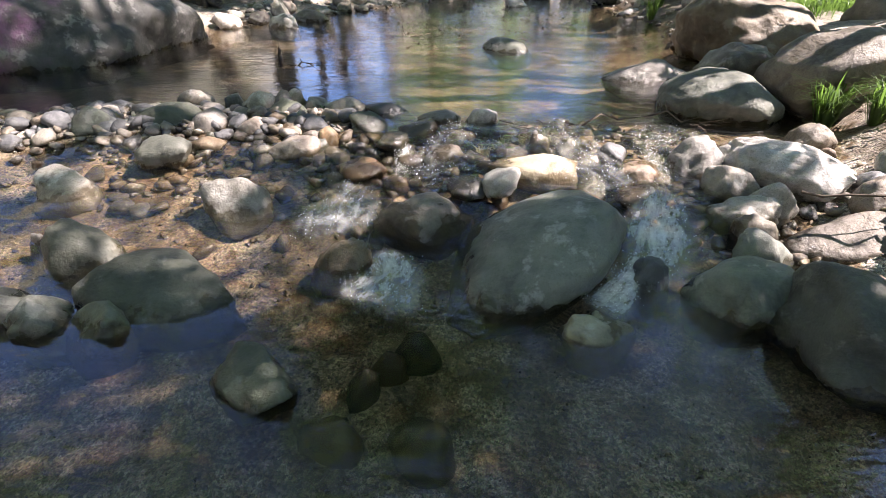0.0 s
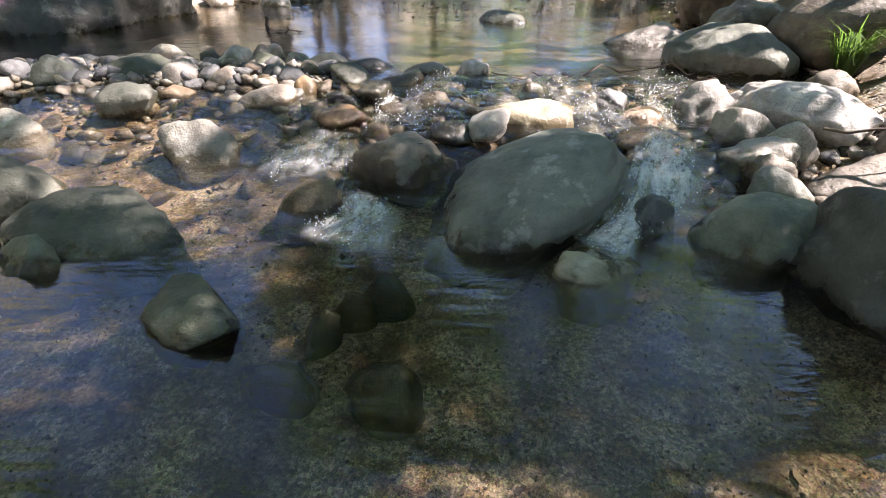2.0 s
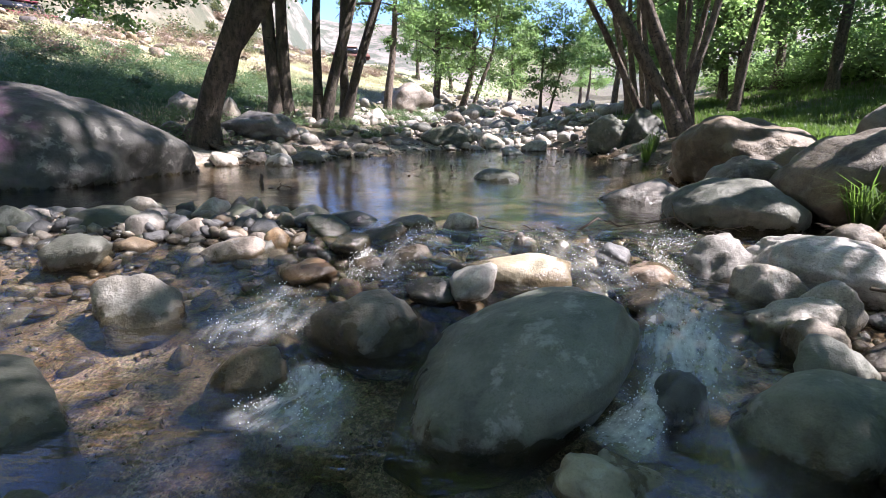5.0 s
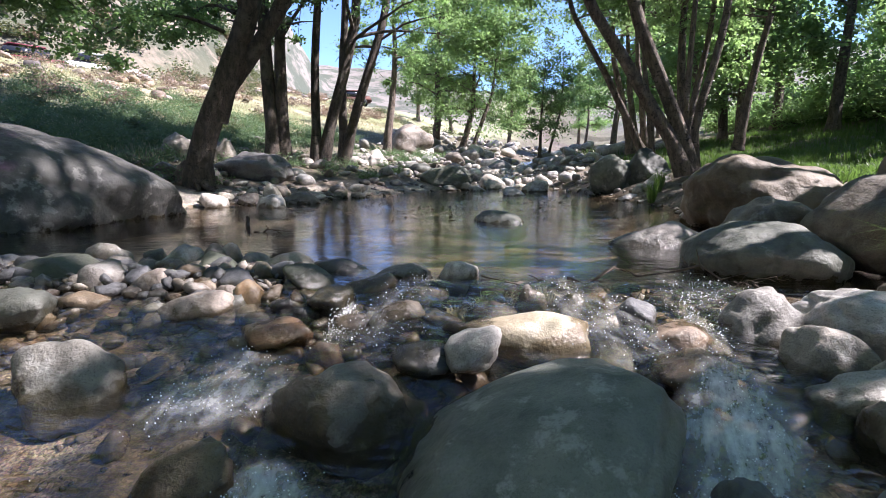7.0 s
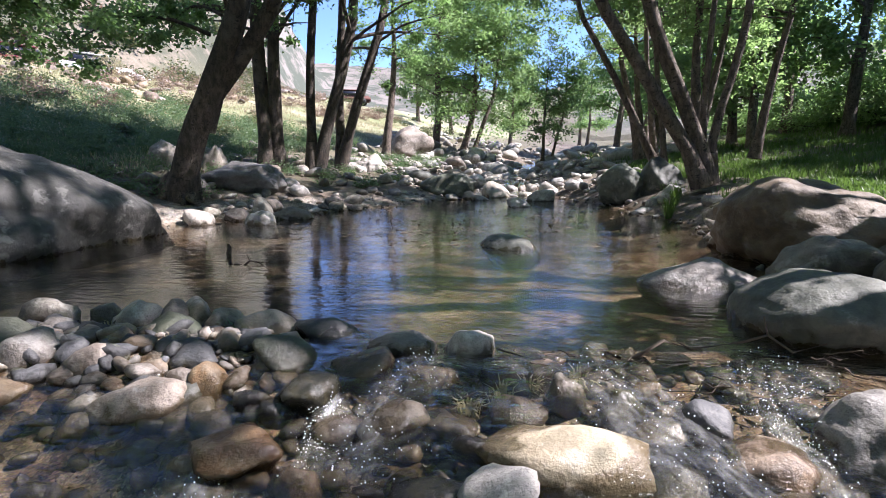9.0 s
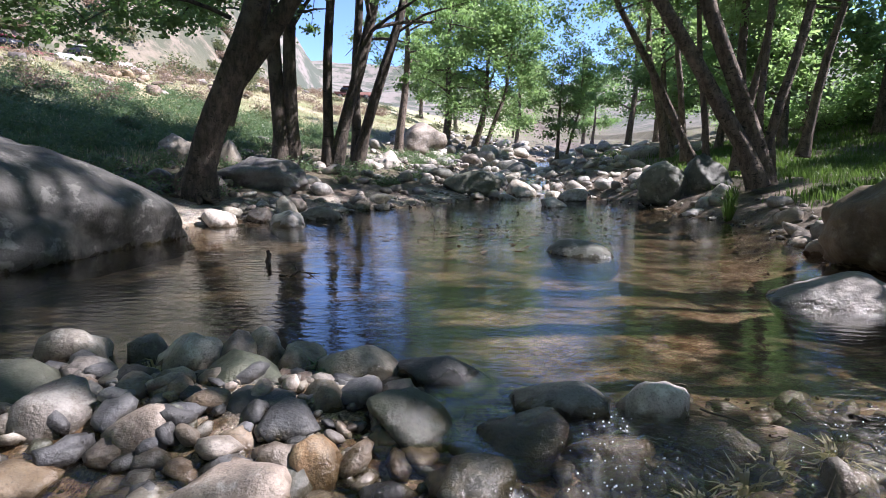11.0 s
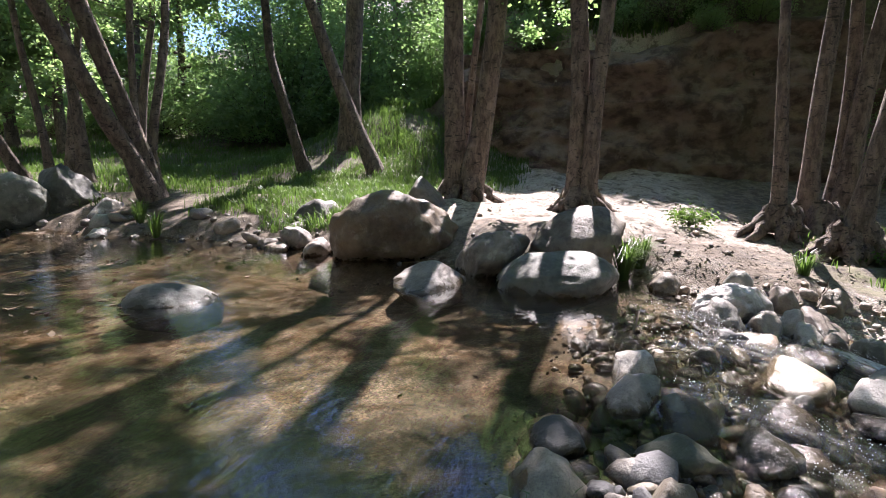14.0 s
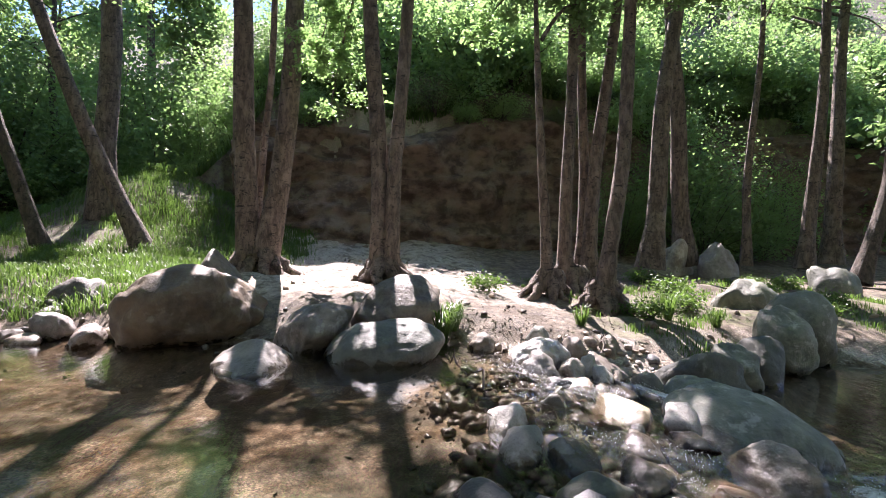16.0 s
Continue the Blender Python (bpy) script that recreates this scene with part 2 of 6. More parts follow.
def water_material(name, tint, ripple, scale, rough=0.02):
    n = Net(name)
    pos = n.put("ShaderNodeNewGeometry").outputs["Position"]
    co = n.put("ShaderNodeMapping", Vector=pos, Scale=(0.42, 1.3, 1.0))
    w1 = n.noise(co.outputs[0], scale, 1.5, 0.5)
    w2 = n.noise(co.outputs[0], scale * 3.3, 2.0, 0.5)
    w4 = n.noise(co.outputs[0], scale * 8.0, 1.0, 0.5)
    w3 = n.noise(pos, 0.7, 2.0)
    h = n.mth("MULTIPLY", n.mth("ADD", w1, n.mth("ADD", n.mth("MULTIPLY", w2, 0.3), n.mth("MULTIPLY", w4, 0.03))), n.ramp(w3, 0.35, 0.65, 0.5, 1.0))
    along = n.put("ShaderNodeSeparateXYZ", Vector=pos).outputs[1]
    rush = n.mth("MULTIPLY", n.ramp(along, 2.0, 2.8), n.ramp(along, 4.6, 3.9))
    across = n.put("ShaderNodeSeparateXYZ", Vector=pos).outputs[0]
    spill = n.mth("MULTIPLY", n.mth("MULTIPLY", n.ramp(across, -0.5, 0.1), n.ramp(across, 2.6, 2.2)), n.mth("MULTIPLY", n.ramp(along, 3.1, 3.4), n.ramp(along, 4.9, 4.4)))
    nor = n.bump(h, n.mth("ADD", n.line(rush, 0, 1, ripple, ripple * 2.8), n.mth("MULTIPLY", spill, 0.5)), 0.03)
    glossy = n.put("ShaderNodeBsdfGlossy", Roughness=rough, Normal=nor)
    clear = n.put("ShaderNodeBsdfTransparent", Color=(*tint, 1.0))
    murk = n.put("ShaderNodeBsdfDiffuse", Color=(0.10, 0.10, 0.075, 1.0))
    body = n.put("ShaderNodeMixShader", _0=0.004, _1=clear, _2=murk)
    facing = n.put("ShaderNodeLayerWeight", Blend=0.5, Normal=nor).outputs["Facing"]
    f = n.mth("ADD", 0.04, n.mth("MULTIPLY", 0.96, n.mth("POWER", facing, 3.4)))
    return n.end(n.put("ShaderNodeMixShader", _0=f, _1=body, _2=glossy).outputs[0])


def foam_material():
    n = Net("white_water")
    pos = n.put("ShaderNodeNewGeometry").outputs["Position"]
    att = n.put("ShaderNodeAttribute", [("name", "churn")]).outputs[2]
    flow = n.put("ShaderNodeAttribute", [("name", "flow")]).outputs[1]
    stre = n.put("ShaderNodeMapping", Vector=flow, Scale=(1.0, 2.6, 1.0))
    a = n.noise(stre.outputs[0], 9.0, 5.0, 0.65)
    b = n.noise(pos, 48.0, 3.0, 0.6)
    thick = n.ramp(n.mth("MULTIPLY", n.mth("ADD", a, n.mth("MULTIPLY", n.mth("SUBTRACT", b, 0.5), 0.35)), att), 0.12, 1.15, 0.0, 0.85)
    nor = n.bump(n.mth("ADD", a, n.mth("MULTIPLY", b, 0.5)), 0.5, 0.012)
    froth = n.pbr((0.88, 0.89, 0.89), 0.35, nor)
    clear = n.put("ShaderNodeBsdfTransparent", Color=(1, 1, 1, 1))
    return n.end(n.put("ShaderNodeMixShader", _0=thick, _1=clear, _2=froth).outputs[0])


def bark_material(name, light, dark, blotch):
    n = Net(name)
    pos = n.put("ShaderNodeNewGeometry").outputs["Position"]
    co = n.put("ShaderNodeMapping", Vector=pos, Scale=(1.0, 1.0, 0.35)).outputs[0]
    a = n.noise(co, 14.0, 6.0, 0.7)
    b = n.noise(pos, 55.0, 4.0, 0.7)
    flat = n.put("ShaderNodeMapping", Vector=pos, Scale=(1.0, 1.0, 2.6)).outputs[0]
    scar = n.mth("MAXIMUM", n.ramp(n.noise(flat, 7.5, 3.0, 0.6), 0.60, 0.68), n.ramp(n.noise(flat, 22.0, 3.0, 0.6), 0.60, 0.68, 0.0, 0.8))
    c = n.mix(n.ramp(a, 0.35, 0.65), dark, light)
    c = n.mix(n.ramp(b, 0.45, 0.75, 0.0, 0.5), c, (0.06, 0.05, 0.04))
    c = n.mix(n.ramp(n.noise(pos, 3.0, 4.0), 0.55, 0.68, 0.0, 0.5), c, blotch)
    c = n.mix(n.mth("MULTIPLY", scar, 0.9), c, (0.03, 0.025, 0.022))
    warp = n.put("ShaderNodeVectorMath", [("operation", "ADD")], _0=n.put("ShaderNodeMapping", Vector=pos, Scale=(1.0, 1.0, 1.7)).outputs[0], _1=n.put("ShaderNodeTexNoise", Vector=pos, Scale=6.0).outputs[1]).outputs[0]
    knot = n.mth("MULTIPLY", n.ramp(n.voro(warp, 5.5), 0.30, 0.16), n.ramp(n.noise(pos, 2.0, 2.0), 0.4, 0.55))
    c = n.mix(n.mth("MULTIPLY", knot, 0.8), c, (0.03, 0.025, 0.022))
    h = n.mth("SUBTRACT", n.mth("ADD", a, n.mth("MULTIPLY", b, 0.4)), n.mth("MULTIPLY", n.mth("MAXIMUM", scar, knot), 0.6))
    return n.end(n.pbr(c, 0.85, n.bump(h, 1.0, 0.05)))


BARK = bark_material("alder_bark", (0.23, 0.175, 0.14), (0.085, 0.063, 0.05), (0.32, 0.26, 0.215))
BARK_DARK = bark_material("furrowed_bark", (0.13, 0.10, 0.078), (0.045, 0.037, 0.03), (0.19, 0.16, 0.13))


def leaf_material(name, a, b, glow):
    n = Net(name)
    isl = n.put("ShaderNodeNewGeometry")
    r = isl.outputs["Random Per Island"]
    c = n.mix(r, a, b)
    c = n.mix(n.ramp(n.noise(isl.outputs["Position"], 1.3, 2.0), 0.4, 0.65, 0.0, 0.45), c, a)
    front = n.pbr(c, 0.42)
    back = n.put("ShaderNodeBsdfTranslucent", Color=n.mix(0.8, c, glow))
    return n.end(n.put("ShaderNodeMixShader", _0=0.5, _1=front, _2=back).outputs[0])


LEAF = leaf_material("alder_leaf", (0.085, 0.145, 0.058), (0.165, 0.255, 0.105), (0.32, 0.53, 0.17))
LEAF_BRIGHT = leaf_material("fresh_leaf", (0.12, 0.195, 0.08), (0.225, 0.325, 0.135), (0.38, 0.58, 0.2))
LEAF_GREY = leaf_material("sage_leaf", (0.10, 0.12, 0.075), (0.17, 0.18, 0.11), (0.16, 0.18, 0.06))
DEAD = leaf_material("dead_brush", (0.20, 0.15, 0.115), (0.36, 0.29, 0.225), (0.28, 0.2, 0.13))
WEED = leaf_material("weed_leaf", (0.075, 0.12, 0.065), (0.15, 0.21, 0.115), (0.18, 0.28, 0.11))
BLADE = leaf_material("grass_blade", (0.034, 0.072, 0.017), (0.085, 0.14, 0.04), (0.14, 0.25, 0.045))
STRAW = leaf_material("dry_grass_blade", (0.30, 0.27, 0.16), (0.52, 0.48, 0.34), (0.42, 0.39, 0.22))


def plain(name, colour, rough, metal=0.0, vary=0.15):
    n = Net(name)
    pos = n.put("ShaderNodeNewGeometry").outputs["Position"]
    a = n.noise(pos, 18.0, 5.0, 0.65)
    c = n.mix(n.ramp(a, 0.35, 0.7, 0.0, vary), colour, tuple(v * 0.4 for v in colour))
    return n.end(n.pbr(c, n.line(a, 0.3, 0.7, rough - 0.06, rough + 0.06), n.bump(a, 0.25, 0.01), Metallic=metal))


def cliff_material():
    n = Net("cliff_earth")
    pos = n.put("ShaderNodeNewGeometry").outputs["Position"]
    lay = n.put("ShaderNodeMapping", Vector=pos, Scale=(0.9, 0.9, 1.5)).outputs[0]
    a = n.noise(lay, 1.8, 6.0, 0.65)
    b = n.noise(pos, 6.0, 6.0, 0.7)
    f = n.noise(pos, 45.0, 4.0, 0.7)
    c = n.mix(n.ramp(a, 0.38, 0.62), (0.09, 0.062, 0.049), (0.25, 0.178, 0.14))
    c = n.mix(n.ramp(n.noise(pos, 2.2, 7.0, 0.7), 0.5, 0.62, 0.0, 0.6), c, (0.25, 0.205, 0.17))
    c = n.mix(n.ramp(f, 0.5, 0.75, 0.0, 0.5), c, (0.06, 0.045, 0.035))
    return n.end(n.pbr(c, 0.95, n.bump(n.mth("ADD", b, n.mth("MULTIPLY", f, 0.3)), 0.9, 0.12)))


GROUND = ground_material()
WATER = water_material("clear_stream_water", (0.80, 0.785, 0.73), 0.2, 13.0)
FOAM = foam_material()
CLIFF = cliff_material()
TWIG = plain("grey_twig", (0.085, 0.062, 0.045), 0.85, 0.0, 0.6)
LITTER = plain("leaf_litter", (0.10, 0.07, 0.035), 0.8, 0.0, 0.6)
CAR_WHITE = plain("white_car_paint", (0.75, 0.75, 0.76), 0.3)
CAR_RED = plain("red_car_paint", (0.15, 0.025, 0.04), 0.35)
CAR_GLASS = plain("dark_car_glass", (0.02, 0.022, 0.028), 0.1)
TYRE = plain("black_rubber", (0.02, 0.02, 0.02), 0.8)
RUST = plain("rusty_red_paint", (0.12, 0.045, 0.035), 0.8, 0.0, 0.4)

# ---- mesh helpers ----
def mesh_np(name, verts, faces, mat=None, smooth=True):
    me = bpy.data.meshes.new(name)
    verts, faces = np.asarray(verts, np.float32), np.asarray(faces, np.int32)
    k = faces.shape[1]
    me.vertices.add(len(verts)), me.loops.add(faces.size), me.polygons.add(len(faces))
    me.vertices.foreach_set("co", verts.ravel())
    me.loops.foreach_set("vertex_index", faces.ravel())
    me.polygons.foreach_set("loop_start", np.arange(0, faces.size, k, dtype=np.int32))
    me.polygons.foreach_set("use_smooth", np.full(len(faces), smooth, bool))
    me.update(calc_edges=True)
    if mat: me.materials.append(mat)
    return me


def from_bm(name, bm, mat=None, smooth=True):
    me = bpy.data.meshes.new(name)
    bm.to_mesh(me)
    bm.free()
    for p in me.polygons: p.use_smooth = smooth
    if mat: me.materials.append(mat)
    return me


def part(name, me, parent, label=""):
    ob = new(name, me)
    ob.parent = parent
    return tagged(ob, label) if label else ob


LAT = np.random.RandomState(5).rand(64, 64)


def vnoise(x, y, seed=0):
    """Smooth lattice noise, about -1 to 1, for arrays."""
    x, y = np.asarray(x, float) + seed * 7.13, np.asarray(y, float) + seed * 3.71
    i, j = np.floor(x).astype(int), np.floor(y).astype(int)
    u, v = x - i, y - j
    u, v = u * u * (3 - 2 * u), v * v * (3 - 2 * v)
    g = lambda a, b: LAT[a % 64, b % 64]
    return 2 * ((g(i, j) * (1 - u) + g(i + 1, j) * u) * (1 - v) + (g(i, j + 1) * (1 - u) + g(i + 1, j + 1) * u) * v) - 1


def step(v, a, b):
    u = np.clip((np.asarray(v, float) - a) / (b - a), 0, 1)
    return u * u * (3 - 2 * u)


# ---- the lie of the land ----
EDGE_Y = (-12, 0, 1, 2, 3, 4, 5, 6, 7, 8.5, 9.3, 10.5, 12, 13.5, 15.5, 18, 25, 40, 100, 400)
EDGE_L = (-4.5, -4.2, -3.8, -3.3, -3.1, -3.0, -4.8, -5.6, -5.6, -5.0, -3.8, -3.1, -2.0, -0.9, -0.1, 0.2, 1.5, 5.5, 16, 30)
EDGE_R = (2.6, 2.7, 2.6, 2.25, 2.05, 2.9, 3.0, 2.95, 3.0, 3.4, 3.4, 3.4, 3.4, 3.2, 2.6, 2.2, 3.0, 6.5, 17, 31)


def level(y):
    """The stream's surface."""
    return np.interp(y, (-50, 2.45, 3.1, 4.1, 15.5, 24, 30, 43, 100, 400), (-0.28, -0.28, -0.2, 0, 0, 0.45, 0.8, 1.4, 3.4, 12))


def land(x, y):
    """Height of the ground, and how much of it is dry grass, green grass and scrub."""
    x, y = np.asarray(x, float), np.asarray(y, float)
    w = level(y)
    wob = 0.25 * vnoise(x * 0.9, y * 0.9, 1) + 0.1 * vnoise(x * 2.7, y * 2.7, 2)
    l, r = np.interp(y, EDGE_Y, EDGE_L) + wob, np.interp(y, EDGE_Y, EDGE_R) + wob
    dl, dr = l - x, x - r
    inside = np.minimum(-dl, -dr)
    deep = np.interp(y, (-3, 1.8, 2.6, 3.2, 4.5, 5.2, 12, 15, 18), (0.32, 0.26, 0.17, 0.09, 0.08, 0.2, 0.22, 0.1, 0.08))
    bed = w - deep * step(inside, 0.0, 0.9) + 0.02 * vnoise(x * 3, y * 3, 3)
    bar = np.exp(-((y - 4.35) / 0.42) ** 2) * step(x, -3.4, -2.7) * (1 - step(x, -0.9, -0.2))
    bed = bed + bar * 0.12
    left = np.interp(dl, (0, 0.5, 1.5, 3, 5, 8, 12.4, 16.5, 21, 28.5, 34, 60, 200), (0, 0.13, 0.33, 0.5, 0.8, 1.3, 2.2, 3.5, 4.7, 5.0, 10.5, 27, 80))
    cut = np.interp(dr, (0, 0.3, 0.8, 1.6, 3, 5, 7.5, 9.4), (0, 0.12, 0.34, 0.46, 0.58, 0.7, 0.95, 1.3))
    brow = 4.7 + 0.5 * vnoise(y * 0.35, 0, 4) + np.interp(x, (12, 16, 25, 60, 200), (0, 3.0, 10, 29, 75))
    cliffx = 12.45 + 0.6 * vnoise(y * 0.3, 3, 6)
    cut = np.where(x > cliffx, brow - w, cut)
    open_ = np.interp(dr, (0, 0.5, 1.5, 3, 5, 7, 10, 15, 30, 70, 200), (0, 0.22, 0.5, 0.62, 0.85, 1.05, 1.5, 2.9, 10, 30, 80))
    right = cut + (open_ - cut) * step(y, 7.2, 10.2)
    low = 1 - 0.6 * step(y, 32, 60)
    spur = step(-x - 0.36 * y, -3, 9)
    left = np.where(dl > 24, 4.85 + (left - 4.85) * (0.22 + 1.15 * spur), left)
    right = np.where(dr > 8, 2.4 + (right - 2.4) * low, right)
    z = np.where(dl > 0, w + left, np.where(dr > 0, w + right, bed))
    out = np.maximum(dl, dr)
    z = z + step(out, 0.1, 1.5) * (0.06 * vnoise(x * 1.3, y * 1.3, 8) + 0.045 * vnoise(x * 2.3, y * 2.3, 14) + 0.025 * vnoise(x * 4, y * 4, 9))
    z = z + 1.5 * np.exp(-((x - 11.8) / 2.4) ** 2 - ((y - 10.4) / 2.6) ** 2) * step(x, 7, 9)
    far = step(out, 10, 60)
    z = z + far * (3.0 * vnoise(x * 0.06, y * 0.06, 10) + 1.0 * vnoise(x * 0.2, y * 0.2, 11))
    end = step(y, 110, 420)
    z = z + end * (36 + 12 * vnoise(x * 0.012, y * 0.012, 12))
    dry = step(dl, 5.0, 11.0) * (1 - 0.5 * step(dl, 24, 30))
    green = step(dr, 0.9, 2.0) * np.clip(step(y, 6.5, 8.5) + step(x, 11.8, 12.5), 0, 1) + step(dr, 0.5, 1.2) * (1 - step(y, 2.0, 3.0)) * (1 - step(dr, 2.5, 3.6))
    green = green + step(dl, 1.0, 2.2) * (1 - step(dl, 8.0, 13.0)) * 0.8
    green = np.clip(green, 0, 1) * (0.75 + 0.25 * vnoise(x * 0.8, y * 0.8, 13))
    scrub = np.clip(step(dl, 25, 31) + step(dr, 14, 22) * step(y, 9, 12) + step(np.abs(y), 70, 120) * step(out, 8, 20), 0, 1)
    return z, dry, green, scrub


def ground_at(x, y):
    return float(land(np.array([x]), np.array([y]))[0][0])


def spread(*runs):
    """Grid lines: (start, end, step) after each other."""
    return np.unique(np.concatenate([np.arange(a, b, s) for a, b, s in runs]))


def sheet(xs, ys):
    gx, gy = np.meshgrid(xs, ys)
    n, m = len(xs), len(ys)
    a = (np.arange(m - 1)[:, None] * n + np.arange(n - 1)[None, :]).ravel()
    return gx.ravel(), gy.ravel(), np.stack([a, a + 1, a + n + 1, a + n], 1)


gx, gy, gf = sheet(spread((-400, -60, 20), (-60, -20, 2), (-20, -6, 0.4), (-6, 6, 0.07), (6, 13, 0.15), (13, 30, 0.6), (30, 60, 3), (60, 401, 20)),
                   spread((-80, -20, 5), (-20, -4, 0.5), (-4, 9, 0.07), (9, 17, 0.12), (17, 50, 0.4), (50, 140, 3), (140, 701, 14)))
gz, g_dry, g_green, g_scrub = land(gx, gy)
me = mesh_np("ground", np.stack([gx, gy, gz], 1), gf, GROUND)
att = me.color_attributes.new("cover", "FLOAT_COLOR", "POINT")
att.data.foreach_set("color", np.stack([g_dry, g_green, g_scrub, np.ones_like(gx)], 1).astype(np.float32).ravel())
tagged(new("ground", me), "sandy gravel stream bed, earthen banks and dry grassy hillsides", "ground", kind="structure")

# the water, one sheet that steps down between the two pools
wx, wy, wf = sheet(spread((-8, 4.6, 0.06)), spread((-12, 1.5, 0.25), (1.5, 5.0, 0.05), (5.0, 20, 0.2)))
rush = step(wy, 2.2, 2.7) * (1 - step(wy, 3.9, 4.4))
wz = level(wy) + rush * (0.022 * vnoise(wx * 7, wy * 5, 20) + 0.012 * vnoise(wx * 17, wy * 13, 21)) + 0.002 * vnoise(wx * 3, wy * 3, 22)
spill = step(wx, -0.2, 0.2) * (1 - step(wx, 1.8, 2.2)) * step(wy, 2.95, 3.3) * (1 - step(wy, 4.2, 4.5))
wz = wz + spill * (0.05 + 0.022 * vnoise(wx * 9, wy * 8, 23) + 0.012 * vnoise(wx * 19, wy * 17, 24))
tagged(new("water", mesh_np("water", np.stack([wx, wy, wz], 1), wf, WATER)), "clear shallow stream water, rippled, mirroring the sky", "water", kind="structure")
wx, wy, wf = sheet(spread((0, 10, 0.2)), spread((20, 46, 0.4)))
tagged(new("water", mesh_np("water", np.stack([wx, wy, level(wy)], 1), wf, WATER)), "thin rocky stretch of the stream farther up the valley", "water", kind="structure")

# the cut bank of reddish earth behind the trees
cy, cz, cf = sheet(spread((-16, 8.8, 0.12)), spread((0.6, 5.6, 0.1)))
ledge = cz * 1.1 + 0.9 * vnoise(cy * 0.45, cz * 0.5, 30)
cx = 11.35 + 0.6 * vnoise(cy * 0.3, 3, 6) + 0.16 * (cz - 1) + 0.22 * (np.floor(ledge) - ledge + 0.5)
cx = cx + 0.6 * vnoise(cy * 0.5, cz * 0.7, 31) + 0.32 * vnoise(cy * 1.4, cz * 1.6, 32) + 0.14 * vnoise(cy * 4.3, cz * 5.1, 33) + 0.04 * vnoise(cy * 9, cz * 9, 34)
top = 4.7 + 0.5 * vnoise(cy * 0.35, 0, 4) + 0.15
cx = cx + 1.4 * step(cz, 5.0, 5.6)
cz2 = 0.6 + (cz - 0.6) / 5.0 * (top - 0.6)
tagged(new("cliff", mesh_np("cliff", np.stack([cx, cy, cz2], 1), cf[:, ::-1], CLIFF)), "eroded reddish earth bank in deep shade", "cliff", kind="structure")


# ---- rocks ----
def rock_shape(seed, subdiv=3, facets=7, lump=0.16, tilt=0.3):
    """A water-worn boulder within -1..1: a ball cut by soft facets and lumped."""
    rng = random.Random(seed)
    bm = bmesh.new()
    bmesh.ops.create_icosphere(bm, subdivisions=subdiv, radius=1.0)
    cuts = []
    for _ in range(facets):
        d = Vector((rng.gauss(0, 1), rng.gauss(0, 1), rng.gauss(0, 0.8))).normalized()
        cuts.append((d, rng.uniform(0.55, 0.88), rng.uniform(0.6, 0.92)))
    off = Vector((rng.uniform(-50, 50), rng.uniform(-50, 50), rng.uniform(-50, 50)))
    lean = Vector((rng.uniform(-tilt, tilt), rng.uniform(-tilt, tilt), 0))
    for v in bm.verts:
        p = v.co.copy()
        p += 0.22 * lump / 0.16 * Vector((noise.noise(p * 0.9 + off), noise.noise(p * 0.9 - off), noise.noise(p * 0.9 + off * 2)))
        for d, o, k0 in cuts:
            k = p.dot(d) - o
            if k > 0: p -= d * k * k0
        q = p + lean * p.z
        s = 1 + lump * noise.noise(p * 1.6 + off) + lump * 0.45 * noise.noise(p * 3.4 + off)
        s -= lump * 0.35 * (1 - abs(noise.noise(p * 2.2 - off)) * 2) ** 3 + lump * 0.0
        if subdiv > 2: s += lump * 0.2 * noise.noise(p * 7.5 + off)
        if subdiv > 3: s += lump * 0.1 * noise.noise(p * 15.0 + off)
        v.co = q * s
    co = np.array([v.co for v in bm.verts])
    lo, hi = co.min(0), co.max(0)
    for v in bm.verts:
        v.co = Vector(((2 * (v.co[i] - lo[i]) / (hi[i] - lo[i]) - 1) for i in range(3)))
    return bm


ROCKS = []


def boulder(label, x, y, top, hx, hy, turn=0, seed=1, mat=None, bottom=None, tip=(0, 0), subdiv=4, facets=7, lump=0.16, name="boulder", category="boulder", group="", shear=0.0):
    """A boulder of half-widths hx, hy (turned by degrees), from under the ground up to its top height."""
    if bottom is None: bottom = min(ground_at(x, y), float(level(y))) - 0.12
    hz = (top - bottom) / 2
    bm = rock_shape(seed, subdiv, facets, lump)
    m = pose(0, 0, 0, tip[0], tip[1], turn).to_3x3() @ Matrix.Diagonal((hx, hy, hz))
    for v in bm.verts: v.co = m @ v.co
    zs = [v.co.z for v in bm.verts]
    k, z0 = 2 * hz / (max(zs) - min(zs)), min(zs)
    for v in bm.verts:
        v.co.z = (v.co.z - z0) * k
        v.co.x += shear * (v.co.z - hz)
    ob = new(name, from_bm(name, bm, mat or ROCK))
    ob.location = (x, y, bottom)
    ROCKS.append((x, y, max(hx, hy)))
    return tagged(ob, label, category, group)


def settled(label, place, half, turn, seed=1, mat=None, subdiv=5, facets=3, lump=0.1, under=1.3):
    """A boulder with given centre, half-axes and turns about x, y and z; its lower half goes on down into the bed."""
    bm = rock_shape(seed, subdiv, facets, lump, 0.05)
    m = pose(0, 0, 0, 0, 0, turn[2]).to_3x3() @ pose(0, 0, 0, turn[0]).to_3x3() @ pose(0, 0, 0, 0, turn[1]).to_3x3() @ Matrix.Diagonal(half)
    for v in bm.verts:
        v.co = m @ v.co
        if v.co.z < 0: v.co.z *= under
    ob = new("boulder", from_bm("boulder", bm, mat or ROCK))
    ob.location = place
    ROCKS.append((place[0], place[1], max(half[:2])))
    return tagged(ob, label, "boulder")


